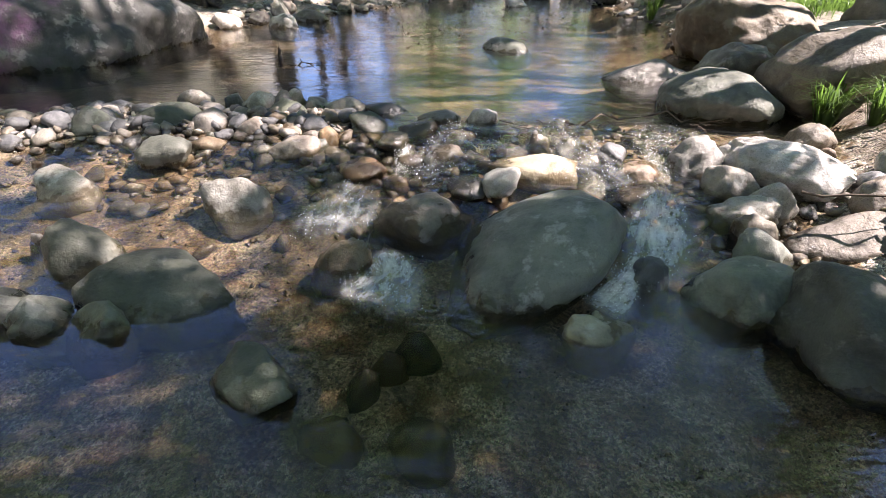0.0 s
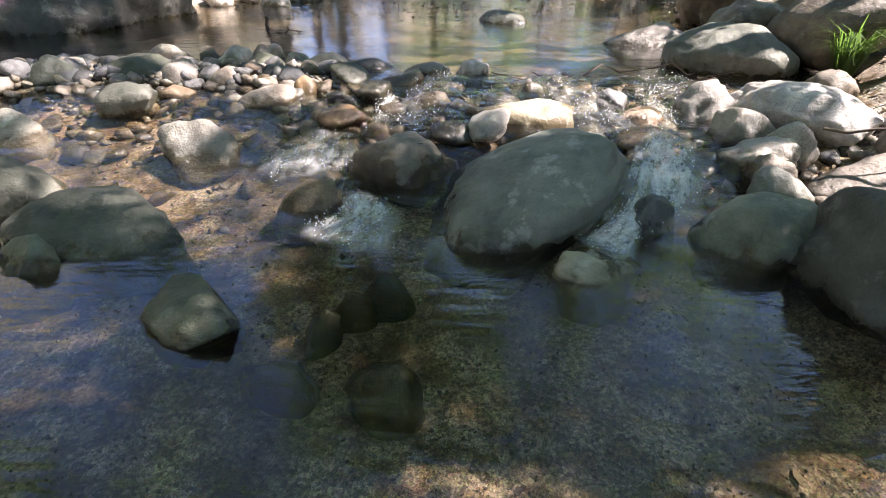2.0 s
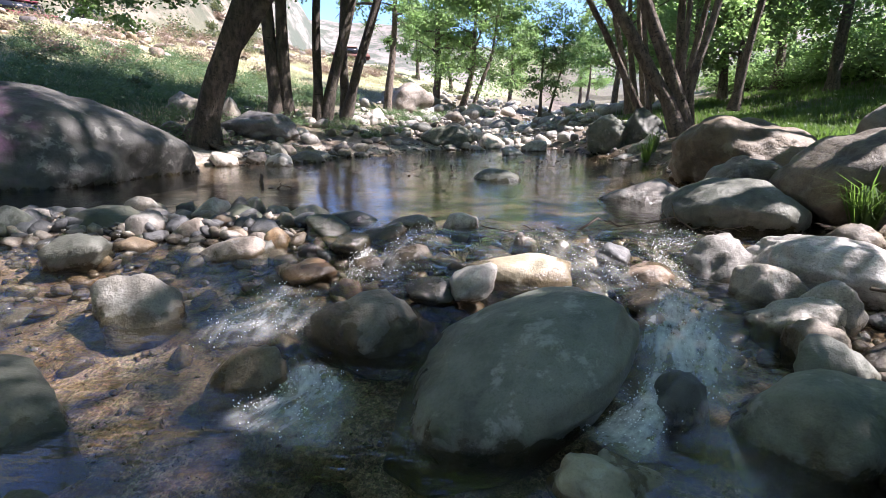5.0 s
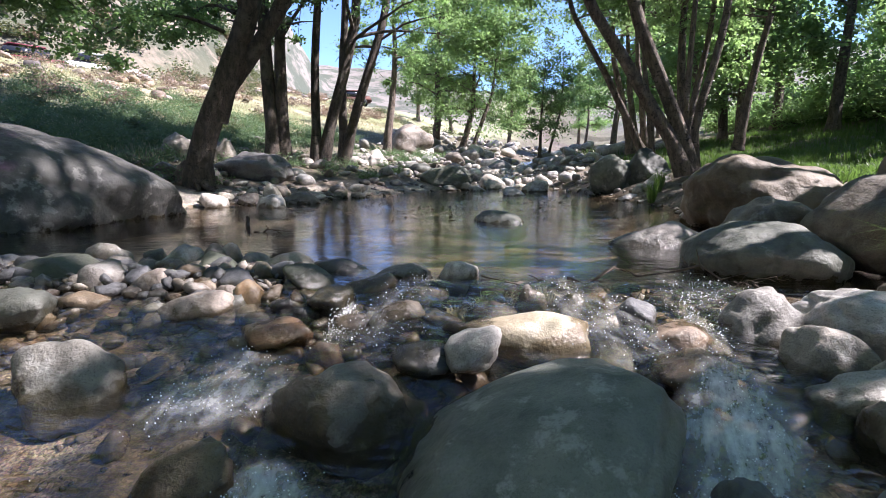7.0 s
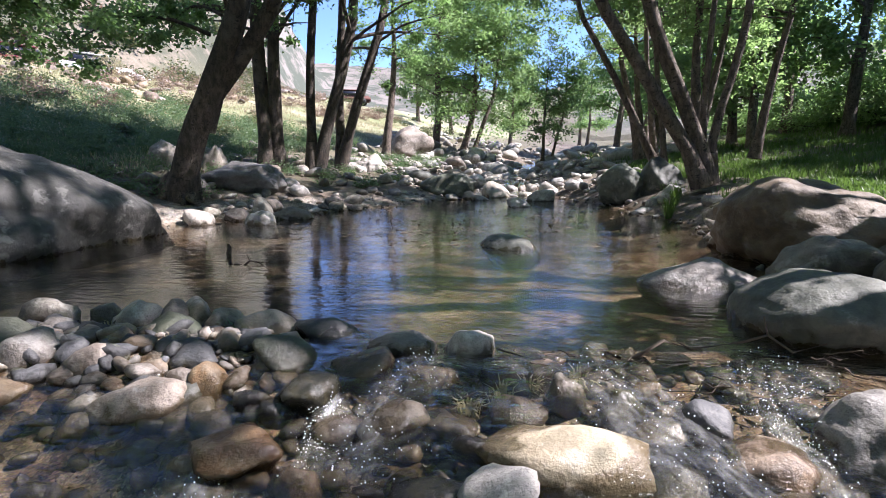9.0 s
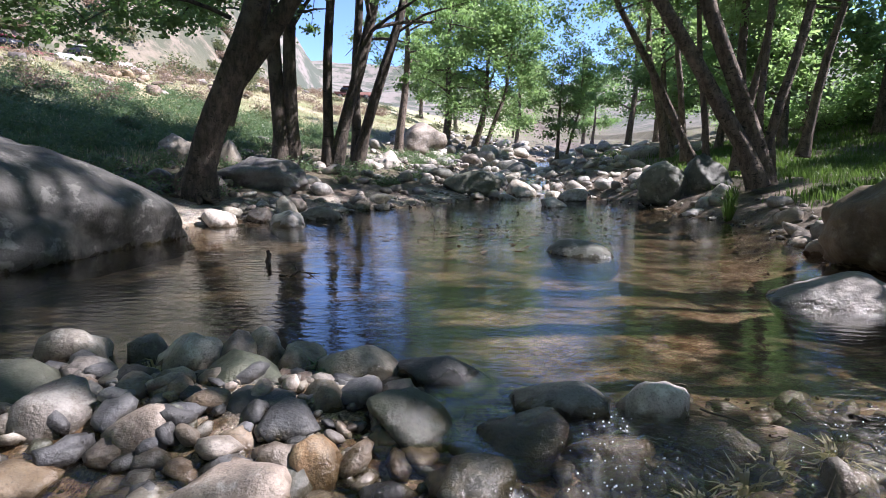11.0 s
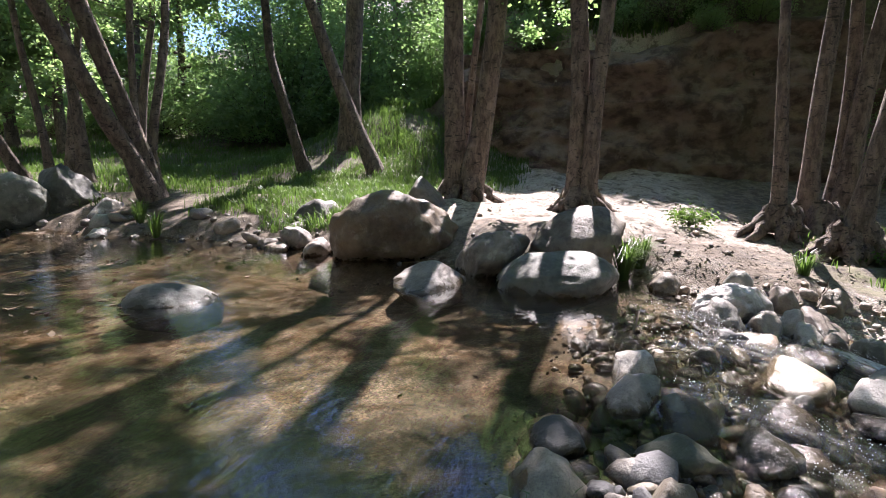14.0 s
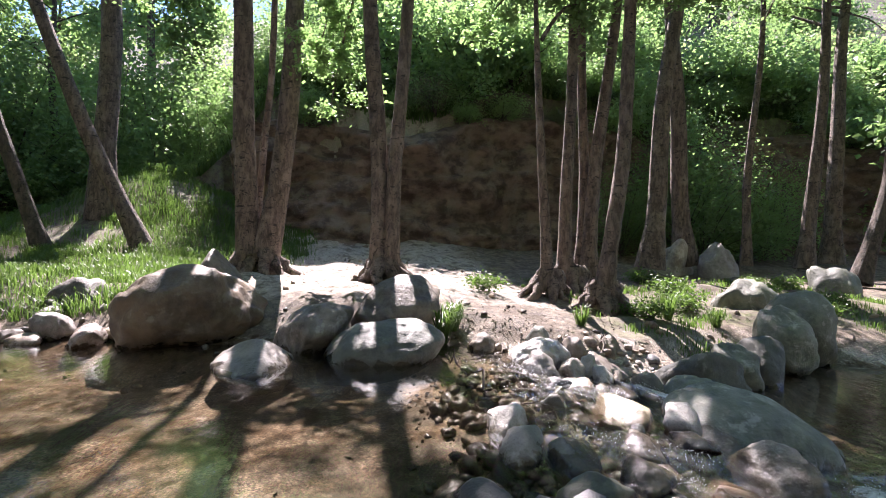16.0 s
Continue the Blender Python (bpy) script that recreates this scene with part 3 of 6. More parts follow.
# boulders of the lower pool
settled("large smooth grey-green boulder standing in the stream", (0.575, 2.77, -0.225), (0.57, 0.47, 0.225), (-5, -22, 18), 11, ROCK_GREEN, 5, 1, 0.07, 1.3)
settled("angular grey boulder half under water, sunlit corner", (-0.588, 1.803, -0.288), (0.215, 0.15, 0.12), (0, 5, -33), 12, ROCK_GREEN, 4, 8, 0.12, 1.6)
settled("long dark rounded boulder in the pool", (-1.277, 2.397, -0.305), (0.42, 0.265, 0.17), (11, 6, -4), 13, ROCK_GREEN, 4, 4, 0.1, 1.6)
boulder("rounded dark grey boulder in shallow water", -1.86, 2.68, -0.08, 0.22, 0.18, 15, 14, ROCK_GREEN)
boulder("low grey stone at the water's edge", -1.46, 2.1, -0.17, 0.18, 0.12, -12, 15, ROCK_GREEN)
boulder("low grey stone at the water's edge", -1.72, 2.14, -0.15, 0.15, 0.13, 30, 16, ROCK_GREEN)
boulder("grey-green stone at the water's edge", -1.98, 2.22, -0.11, 0.19, 0.16, 12, 17, ROCK_GREEN)
boulder("broad dark boulder on the shaded bank", 2.06, 2.16, 0.09, 0.42, 0.4, 10, 18, ROCK_GREEN, -0.6, (8, 10))
boulder("mossy olive-grey boulder beside the cascade", 1.62, 2.48, -0.06, 0.28, 0.24, 15, 119, ROCK_GREEN, None, (0, 0), 4, 3, 0.12)
boulder("brown stone wedged above the cascade", 1.86, 2.76, -0.05, 0.19, 0.14, -10, 20, ROCK_GREEN)
boulder("small black wet rock in the falling water", 1.19, 2.57, -0.13, 0.11, 0.1, 0, 21, ROCK_DARK)
boulder("yellowish rock washed by the stream", 0.87, 2.22, -0.2, 0.19, 0.14, 10, 22, ROCK_BEIGE)
boulder("small round stone at the boulder's foot", 0.38, 2.37, -0.19, 0.075, 0.07, 0, 23, ROCK_GREEN, -0.4, (0, 0), 3)
for label, x, y, top, hx, hy, seed, mat in (
        ("dark rock lying just under the water", 0.04, 2.18, -0.30, 0.13, 0.1, 81, ROCK_GREEN),
        ("dark rock lying on the pool's bed", 0.1, 1.68, -0.33, 0.14, 0.17, 82, ROCK_GREEN),
        ("small dark rock on the pool's bed", -0.21, 1.96, -0.34, 0.09, 0.08, 83, ROCK_GREEN),
        ("rusty rock on the pool's bed", -0.28, 1.7, -0.36, 0.14, 0.12, 84, ROCK_RUST),
        ("olive rock on the pool's bed", -0.1, 2.1, -0.34, 0.1, 0.08, 85, ROCK_RUST)):
    boulder(label, x, y, top, hx, hy, 20, seed, mat, -0.7, (0, 0), 3)
boulder("flat wet brown stone in the current", -0.43, 2.68, -0.12, 0.18, 0.13, 0, 24, ROCK_BROWN)
boulder("pale grey boulder with mossy patches", -0.02, 3.06, -0.0, 0.3, 0.22, -8, 25, ROCK, -0.4, (0, -6))
boulder("pale sunlit boulder in the riffle", -1.17, 3.2, 0.0, 0.2, 0.18, 20, 26, ROCK_PALE, -0.4, (-12, -10))
boulder("pale sunlit stone beside a boulder", -1.45, 3.42, -0.12, 0.09, 0.08, 0, 27, ROCK_PALE)
boulder("flat-topped pale boulder in the riffle", -2.34, 3.32, -0.01, 0.21, 0.18, 10, 28, ROCK_PALE)
boulder("small pale stone in the riffle", -2.2, 2.8, -0.18, 0.08, 0.07, 0, 29, ROCK_PALE)
boulder("elongated pale stone on the bank", 1.88, 3.16, -0.02, 0.2, 0.1, -8, 30, ROCK_PALE, -0.3, (0, 4))
boulder("smooth grey stone on the bank", 2.06, 3.22, 0.05, 0.16, 0.11, -18, 31, ROCK_PALE)
boulder("round pale boulder at the pool's outlet", 1.78, 3.73, 0.14, 0.19, 0.17, 15, 32, ROCK_PALE, -0.25)
boulder("large pale angular boulder with a cracked face", 2.32, 3.62, 0.17, 0.42, 0.3, -25, 33, ROCK_PALE, -0.3, (10, 12), 5, 9)
boulder("grey stone on the sandy bank", 1.93, 3.42, 0.06, 0.2, 0.12, -20, 34, ROCK)
boulder("brown stone on the bank", 1.9, 2.98, -0.06, 0.13, 0.1, 0, 35, ROCK_BROWN)
boulder("flat dark slab on the bank", 2.36, 2.9, -0.02, 0.34, 0.16, -8, 36, ROCK)

boulder("dark brown stone on the bank's soil", 2.62, 3.12, 0.12, 0.17, 0.13, 20, 37, ROCK_BROWN)
boulder("brown-grey stone half sunk in the bank", 2.75, 2.72, 0.12, 0.22, 0.16, -15, 38, ROCK)
boulder("grey stone half sunk in the bank", 2.9, 3.4, 0.2, 0.2, 0.15, 40, 39, ROCK_GREEN)
boulder("brown stone beside pale boulders on the bank", 2.7, 4.05, 0.16, 0.18, 0.14, 5, 40, ROCK_BROWN)

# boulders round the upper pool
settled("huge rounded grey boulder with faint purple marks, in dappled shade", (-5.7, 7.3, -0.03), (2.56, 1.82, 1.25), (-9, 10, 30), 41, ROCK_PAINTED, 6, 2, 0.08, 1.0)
settled("smooth dark oval boulder in the pool", (0.745, 7.727, -0.065), (0.372, 0.27, 0.185), (10, 8, -43), 42, ROCK_GREEN, 4, 1, 0.06, 1.2)
boulder("pale boulder at the pool's inlet", 1.3, 12.95, 0.19, 0.29, 0.25, 0, 43, ROCK_PALE)
boulder("low grey boulder with a pale top at the water's edge", 2.14, 6.12, 0.2, 0.5, 0.33, 5, 144, ROCK_PALE, -0.24, (0, 0), 4, 3, 0.1)
settled("low smooth grey-blue boulder lying in the water", (2.462, 5.074, -0.0), (0.535, 0.635, 0.325), (-14, 3, -5), 45, ROCK_GREEN, 5, 3, 0.08, 1.1)
boulder("pale grey boulder wedged between larger ones", 2.82, 5.66, 0.46, 0.36, 0.36, 25, 46, ROCK, -0.2)
boulder("rounded boulder set above the water's edge", 3.12, 4.88, 0.7, 0.46, 0.48, 0, 47, ROCK_BROWN, 0.0, (0, -8))
settled("big brown-grey boulder undercut by the stream", (3.474, 7.039, 0.25), (0.81, 0.75, 0.54), (-12, 14, 0), 48, ROCK_UMBER, 5, 2, 0.14, 0.9)
boulder("grey boulder in the grass", 4.4, 8.55, 0.6, 0.36, 0.34, 10, 49, ROCK)
boulder("rounded boulder behind a larger one", 5.1, 7.15, 0.95, 0.42, 0.36, 0, 50, ROCK)
boulder("grey stone at the grassy edge", 3.62, 8.45, 0.28, 0.25, 0.2, 12, 51, ROCK)
boulder("brown stone at the water's edge", 3.2, 7.95, 0.2, 0.24, 0.16, 0, 52, ROCK_BROWN)
boulder("low grey stone at the water's edge", 3.5, 8.85, 0.12, 0.17, 0.14, 0, 53, ROCK)
boulder("grey boulder, water-worn, in the shallows", -0.38, 15.5, 0.62, 0.72, 0.5, 10, 54, ROCK_GREEN, -0.2, (0, 12))
boulder("mottled pale boulder under a leaning tree", -4.1, 11.9, 0.92, 0.85, 0.6, 0, 55, ROCK_PALE, 0.1, (0, 3), 5, 5)
boulder("bluish grey boulder on the bank", -6.2, 13.0, 1.35, 0.55, 0.5, 20, 56, ROCK)
boulder("grey boulder on the bank", -5.6, 13.6, 1.25, 0.4, 0.4, 0, 57, ROCK)
boulder("large mottled boulder on the gravel bank", -2.5, 24.6, 2.35, 1.1, 0.9, 0, 58, ROCK, 0.6, (0, 4))
boulder("pale boulder on the gravel bank", -2.9, 19.0, 1.15, 0.5, 0.45, 0, 59, ROCK_PALE)
boulder("grey boulder among the tree roots", -2.7, 17.6, 0.95, 0.35, 0.4, 0, 60, ROCK_PALE)
boulder("bluish boulder beside the tree clump", 3.5, 13.4, 0.9, 0.55, 0.5, 0, 61, ROCK_GREEN)
boulder("bluish boulder beside the tree clump", 4.3, 13.3, 1.05, 0.6, 0.5, 30, 62, ROCK_GREEN)
boulder("pale stone at the water's edge", 3.35, 11.6, 0.14, 0.25, 0.18, 0, 63, ROCK_PALE)
boulder("pale stone at the water's edge", 3.75, 11.9, 0.3, 0.28, 0.2, 10, 64, ROCK_PALE)
boulder("pale stone in the grass", 4.05, 12.3, 0.52, 0.3, 0.22, 0, 65, ROCK_PALE)
boulder("pale sunlit stone on the gravel", -2.75, 9.55, 0.2, 0.3, 0.2, -20, 66, ROCK_PALE)
boulder("pale round stone on the gravel", -3.1, 10.4, 0.34, 0.17, 0.16, 0, 67, ROCK_PALE)
boulder("pale stone on the gravel bank", -2.6, 10.3, 0.2, 0.36, 0.2, 10, 68, ROCK_PALE)
boulder("brown stone on the gravel", -3.3, 9.9, 0.2, 0.22, 0.18, 40, 69, ROCK_BROWN)

# boulders on the shaded bank downstream
boulder("large blue-grey boulder leaning on another", 3.05, 0.3, 0.55, 0.45, 0.42, -40, 171, ROCK_GREEN, -0.5, (0, 0), 4, 1, 0.1)
boulder("rounded blue-grey boulder under the trees", 2.72, 0.72, 0.42, 0.42, 0.36, -20, 72, ROCK_GREEN, -0.4)
boulder("smooth round grey boulder at the water's edge", 2.26, 1.32, 0.15, 0.29, 0.27, 0, 73, ROCK_GREEN, -0.5)
boulder("angular grey boulder at the water's edge", 2.16, 1.72, 0.1, 0.28, 0.26, 30, 74, ROCK_GREEN, -0.5, (0, 10), 4, 10)
boulder("flat-topped dark boulder under the trees", 4.5, -0.2, 0.6, 0.45, 0.4, 0, 75, ROCK_GREEN)
boulder("rounded boulder under the trees", 5.4, -2.5, 0.76, 0.4, 0.4, 0, 76, ROCK_GREEN)
boulder("pale stone beside the path", 8.0, -2.2, 1.2, 0.35, 0.4, 0, 77, ROCK_PALE)
boulder("pale stone on the path", 8.7, -1.6, 1.25, 0.4, 0.35, 40, 78, ROCK_PALE)

# stones of the bar between the pools, each where it lies
def bar(label, x, y, top, hx, hy, turn, seed, mat=None, tip=(0, 0), bottom=None):
    return boulder(label + " lying in the stony bar", x, y, top + 0.015, hx * 1.2, hy * 1.2, turn, seed, mat, bottom if bottom is not None else min(-0.16, top - 1.0 * max(hx, hy)), tip, 3, 6, 0.17, "stone", "stone", "stones of the bar")


bar("flat-topped beige stone with a sunlit edge", 0.68, 3.6, 0.03, 0.25, 0.15, -6, 101, ROCK_BEIGE, (0, 7))
bar("round grey stone, wet below", 0.07, 3.76, 0.03, 0.125, 0.11, 0, 102, ROCK)
bar("small brownish stone", 0.29, 3.8, -0.02, 0.09, 0.08, 0, 103, ROCK_BROWN)
bar("dark rounded stone", 0.26, 3.34, -0.05, 0.12, 0.1, 0, 104, ROCK_DARK)
bar("dark flat stone in the water", 1.05, 3.55, -0.1, 0.13, 0.1, 0, 105, ROCK_GREEN)
bar("rust-coloured wet stone", -0.47, 3.6, -0.03, 0.15, 0.12, 10, 106, ROCK_RUST)
bar("upright rust-brown stone", -0.79, 4.03, 0.06, 0.085, 0.09, 0, 107, ROCK_RUST, (8, 0))
bar("flat grey slab tilted on others", -1.02, 3.88, 0.03, 0.18, 0.13, 15, 108, ROCK, (10, -10))
bar("olive-grey stone", -0.9, 4.02, 0.03, 0.07, 0.06, 0, 109, ROCK)
bar("yellowish rounded stone in the sun", -1.38, 4.12, 0.1, 0.11, 0.1, 20, 110, ROCK_BROWN, (0, -10))
bar("large smooth green-grey stone", -0.5, 4.28, 0.11, 0.135, 0.15, -20, 111, ROCK_GREEN, (-10, 10))
bar("dark green-grey stone leaning", -0.31, 3.95, 0.05, 0.1, 0.1, 30, 112, ROCK_GREEN, (0, 20))
bar("grey stone at the shallow edge", -1.9, 3.76, 0.06, 0.18, 0.14, 10, 113, ROCK_GREEN, (0, -12))
bar("pinkish stone", -1.66, 3.9, 0.02, 0.12, 0.09, -15, 114, ROCK_BROWN)
bar("long pale green-grey stone", -2.12, 4.28, 0.13, 0.25, 0.15, 8, 115, ROCK_GREEN)
bar("rounded brown-grey stone", -1.75, 4.2, 0.12, 0.14, 0.12, 0, 116, ROCK)
bar("pale rounded stone", -2.08, 4.72, 0.15, 0.13, 0.1, 15, 117, ROCK_PALE)
bar("green-grey stone", -2.62, 4.1, 0.17, 0.14, 0.14, 0, 118, ROCK_GREEN)
bar("grey stone", -1.79, 4.8, 0.1, 0.08, 0.07, 0, 119, ROCK)
bar("pale pinkish stone with a dark crack", -1.54, 4.7, 0.15, 0.15, 0.11, 25, 120, ROCK_PALE, (0, -8))
bar("cracked grey stone bound with rootlets", -1.32, 4.7, 0.15, 0.075, 0.09, 0, 121, ROCK_BROWN)
bar("pale round stone", -1.23, 4.8, 0.14, 0.075, 0.08, 0, 122, ROCK_PALE)
bar("yellow-brown stone with wet moss", -1.04, 4.76, 0.08, 0.11, 0.09, 0, 123, ROCK_BROWN)
bar("smooth stone with a pale top", -0.79, 4.7, 0.1, 0.17, 0.11, 12, 124, ROCK)
bar("dark stone awash in the pool", -0.42, 4.72, 0.06, 0.18, 0.12, 0, 125, ROCK_DARK)
bar("oval grey stone", -0.85, 4.34, 0.1, 0.09, 0.07, -30, 126, ROCK, (0, 15))
bar("pink-grey flat stone", -1.08, 4.28, 0.08, 0.13, 0.09, 5, 127, ROCK_DARK)
bar("long smooth grey stone", -1.24, 4.5, 0.12, 0.16, 0.1, 4, 128, ROCK_GREEN)
bar("dark grey stone", -1.45, 4.44, 0.1, 0.09, 0.08, 0, 129, ROCK)
bar("dark grey stone", -1.63, 4.44, 0.1, 0.1, 0.08, 0, 130, ROCK_DARK)
bar("small grey stone", -1.71, 4.33, 0.07, 0.07, 0.06, 0, 131, ROCK)
bar("rust-streaked stone", -1.08, 4.12, 0.03, 0.1, 0.08, 0, 132, ROCK_RUST)
bar("small pale stone", -1.32, 4.3, 0.06, 0.05, 0.05, 0, 133, ROCK_PALE)
bar("wet grey stone in the overflow", -0.14, 4.19, 0.07, 0.13, 0.1, 0, 134, ROCK)
bar("pale flat stone in the overflow", 0.03, 4.42, 0.09, 0.17, 0.1, -12, 135, ROCK_PALE)
bar("pale angular stone", 0.36, 4.4, 0.12, 0.12, 0.09, 10, 136, ROCK_PALE, (0, -10))
bar("brown wet stone", 0.54, 4.27, 0.03, 0.13, 0.1, -20, 137, ROCK_BROWN)
bar("yellowish wet stone", 0.11, 4.2, -0.0, 0.13, 0.1, 0, 138, ROCK_BROWN)
bar("brown wet stone", 0.72, 4.24, 0.02, 0.1, 0.09, 0, 139, ROCK_BROWN)
bar("pale stone standing among driftwood", 0.76, 4.02, 0.06, 0.08, 0.08, 0, 140, ROCK_PALE)
bar("yellowish stone among driftwood", 0.56, 3.9, 0.0, 0.1, 0.08, 0, 141, ROCK_BROWN)
bar("dark upright stone", 1.25, 3.8, 0.05, 0.08, 0.1, 20, 142, ROCK_DARK)
bar("flat wet stone", 1.1, 3.82, -0.03, 0.12, 0.1, 0, 143, ROCK)
bar("mossy stone washed by the overflow", 1.4, 3.6, 0.0, 0.16, 0.13, 0, 144, ROCK_BROWN)
bar("round wet stone", 1.35, 3.3, -0.05, 0.15, 0.14, 0, 145, ROCK_BROWN)
bar("white angular stone beside the great boulder", 0.45, 3.32, 0.05, 0.1, 0.1, 0, 146, ROCK_PALE)

bar("yellow-green mossy stone", 0.95, 3.88, 0.05, 0.085, 0.06, 10, 147, ROCK_MOSS)
bar("small reddish stone", 1.08, 4.02, 0.03, 0.06, 0.04, -15, 148, ROCK_RUST)
bar("brown wedge-shaped stone", 0.42, 3.62, -0.03, 0.13, 0.06, -30, 149, ROCK_UMBER)

STONE_SHAPES = [rock_shape(900 + i, 2, 7, 0.2) for i in range(10)]
STONE_MESH = {}
for mi, (mat, key) in enumerate(((ROCK, "a"), (ROCK_PALE, "b"), (ROCK_BROWN, "c"), (ROCK_GREEN, "d"), (ROCK_DARK, "e"))):
    for i, bm in enumerate(STONE_SHAPES):
        STONE_MESH[key, i] = from_bm("stone", bm.copy(), mat)


SMALL_SHAPES = [rock_shape(950 + i, 1, 5, 0.2) for i in range(8)]
for bm in SMALL_SHAPES + STONE_SHAPES: bm.verts.index_update()


def stones(count, seed, box, size, label, group, keys="aabcd", clear=0.8, sink=0.35, where=None):
    """Loose stones strewn over a stretch of the plan, resting on the ground."""
    rng = random.Random(seed)
    put = 0
    for _ in range(count * 12):
        if put >= count: break
        x, y = rng.uniform(*box[:2]), rng.uniform(*box[2:])
        s = size[0] + (size[1] - size[0]) * rng.random() ** 2.2
        if where and not where(x, y): continue
        if any((x - a) ** 2 + (y - b) ** 2 < ((s + c) * clear) ** 2 for a, b, c in ROCKS): continue
        ob = new("stone", STONE_MESH[rng.choice(keys), rng.randrange(10)])
        hz = s * rng.uniform(0.5, 0.8)
        ob.matrix_world = pose(x, y, ground_at(x, y) + hz * (1 - 2 * sink), rng.uniform(-20, 20), rng.uniform(-20, 20), rng.uniform(0, 360)) @ Matrix.Diagonal((s, s * rng.uniform(0.65, 0.95), hz, 1))
        tagged(ob, label, "stone", group)
        ROCKS.append((x, y, s))
        put += 1


def stone_field(name, label, count, seed, box, size, mat, where=None, sink=0.3, large=False):
    """Many small stones as one mesh, too many to count."""
    rng = np.random.RandomState(seed)
    shapes = [(np.array([v.co for v in bm.verts]), np.array([[v.index for v in f.verts] for f in bm.faces])) for bm in (STONE_SHAPES if large else SMALL_SHAPES)]
    x, y = rng.uniform(box[0], box[1], count), rng.uniform(box[2], box[3], count)
    if where is not None:
        ok = where(x, y)
        x, y = x[ok], y[ok]
    z = land(x, y)[0]
    V, F, base = [], [], 0
    for i in range(len(x)):
        v, f = shapes[i % len(shapes)]
        s = size[0] + (size[1] - size[0]) * rng.rand() ** 3
        m = np.array(Euler((rng.uniform(-0.45, 0.45), rng.uniform(-0.45, 0.45), rng.uniform(0, 6.28)) if large else tuple(rng.uniform(-3, 3, 3))).to_matrix()) * s
        V.append((v * np.array([1, rng.uniform(0.55, 0.95), rng.uniform(0.38, 0.68)])) @ m.T + np.array([x[i], y[i], z[i] + s * (0.5 - sink)]))
        F.append(f + base)
        base += len(v)
    return tagged(new(name, mesh_np(name, np.concatenate(V), np.concatenate(F), mat)), label, "stones", kind="stuff")




stones(45, 1, (-3.1, 0.2, 3.75, 4.9), (0.04, 0.12), "loose water-worn stone in the bar", "stones of the bar", "aacdee", 0.5)
stones(45, 2, (0.0, 1.7, 3.2, 4.4), (0.035, 0.1), "small wet stone in the overflow", "stones of the bar", "acde", 0.6)
stones(55, 15, (-0.3, 2.0, 2.95, 4.55), (0.045, 0.13), "water-worn stone in the overflow", "stones of the bar", "cceda", 0.62)
stones(35, 3, (-3.6, -0.4, 2.4, 3.9), (0.025, 0.09), "small stone in the shallow riffle", "stones of the riffle", "abcc", 0.8)
stones(60, 4, (1.6, 2.7, 2.3, 4.0), (0.03, 0.17), "stone on the bank", "stones of the near bank", "aacce", 0.7)
stones(50, 5, (-3.9, -1.2, 9.2, 12.5), (0.06, 0.26), "pale stone on the gravel bank", "stones of the gravel bank", "abbc", 0.75, where=lambda x, y: x < np.interp(y, EDGE_Y, EDGE_L) + 0.3)
stones(26, 41, (-3.2, 3.6, 14.5, 30), (0.22, 0.6), "boulder among the stones of the riffle", "boulders of the upper riffle", "abbde", 0.8)
stone_field("stones", "jumbled pale stones of the rocky riffle upstream", 340, 6, (-4.0, 4.8, 14.5, 24), (0.06, 0.32), ROCK_PALE, None, 0.25, True)
stone_field("stones", "darker wet stones of the rocky riffle upstream", 180, 21, (-3.0, 4.0, 13.2, 22), (0.05, 0.2), ROCK, None, 0.25, True)
stone_field("stones", "pale boulders of the stony bed far upstream", 340, 7, (-4.5, 8.5, 21, 44), (0.12, 0.55), ROCK_PALE, None, 0.25, True)
stone_field("stones", "stones along the grassy bank", 90, 8, (2.6, 5.2, 7.8, 13.0), (0.05, 0.2), ROCK, lambda x, y: np.abs(x - np.interp(y, EDGE_Y, EDGE_R) - 0.3) < 0.5, 0.25, True)
stone_field("stones", "stones among the roots under the trees", 30, 9, (2.2, 5.0, -3.0, 4.6), (0.03, 0.13), ROCK_BROWN, lambda x, y: x > np.interp(y, EDGE_Y, EDGE_R) - 0.1, 0.25, True)
stone_field("stones", "stones under the leaning trees", 110, 10, (-7, -3.0, 10.5, 19), (0.06, 0.32), ROCK, lambda x, y: x < np.interp(y, EDGE_Y, EDGE_L), 0.25, True)
stone_field("stones", "dark wet stones packed between the larger ones of the bar", 330, 31, (-3.2, 0.3, 3.75, 4.8), (0.035, 0.1), ROCK_DARK, None, 0.15, True)
stone_field("stones", "grey stones packed between the larger ones of the bar", 260, 35, (-3.4, 1.2, 3.6, 4.75), (0.035, 0.1), ROCK, None, 0.15, True)
stone_field("stones", "pale pebbles scattered over the bar and riffle", 260, 36, (-3.4, 1.9, 3.0, 4.7), (0.015, 0.05), ROCK_PALE, None, 0.2, True)
stone_field("stones", "brown wet stones packed between the larger ones of the bar", 420, 32, (-3.2, 1.9, 3.2, 4.65), (0.03, 0.085), ROCK_BROWN, None, 0.15, True)
stone_field("stones", "stones strewn over the near bank", 120, 33, (1.6, 2.8, 2.2, 4.4), (0.02, 0.08), ROCK_BROWN, lambda x, y: x > np.interp(y, EDGE_Y, EDGE_R) - 0.1, 0.2, True)
stone_field("stones", "reddish rubble on the road embankment", 700, 34, (-26, -12, 12, 46), (0.08, 0.45), ROCK_BROWN, lambda x, y: np.abs(np.interp(y, EDGE_Y, EDGE_L) - x - 17.5) < 3.2, 0.25, True)
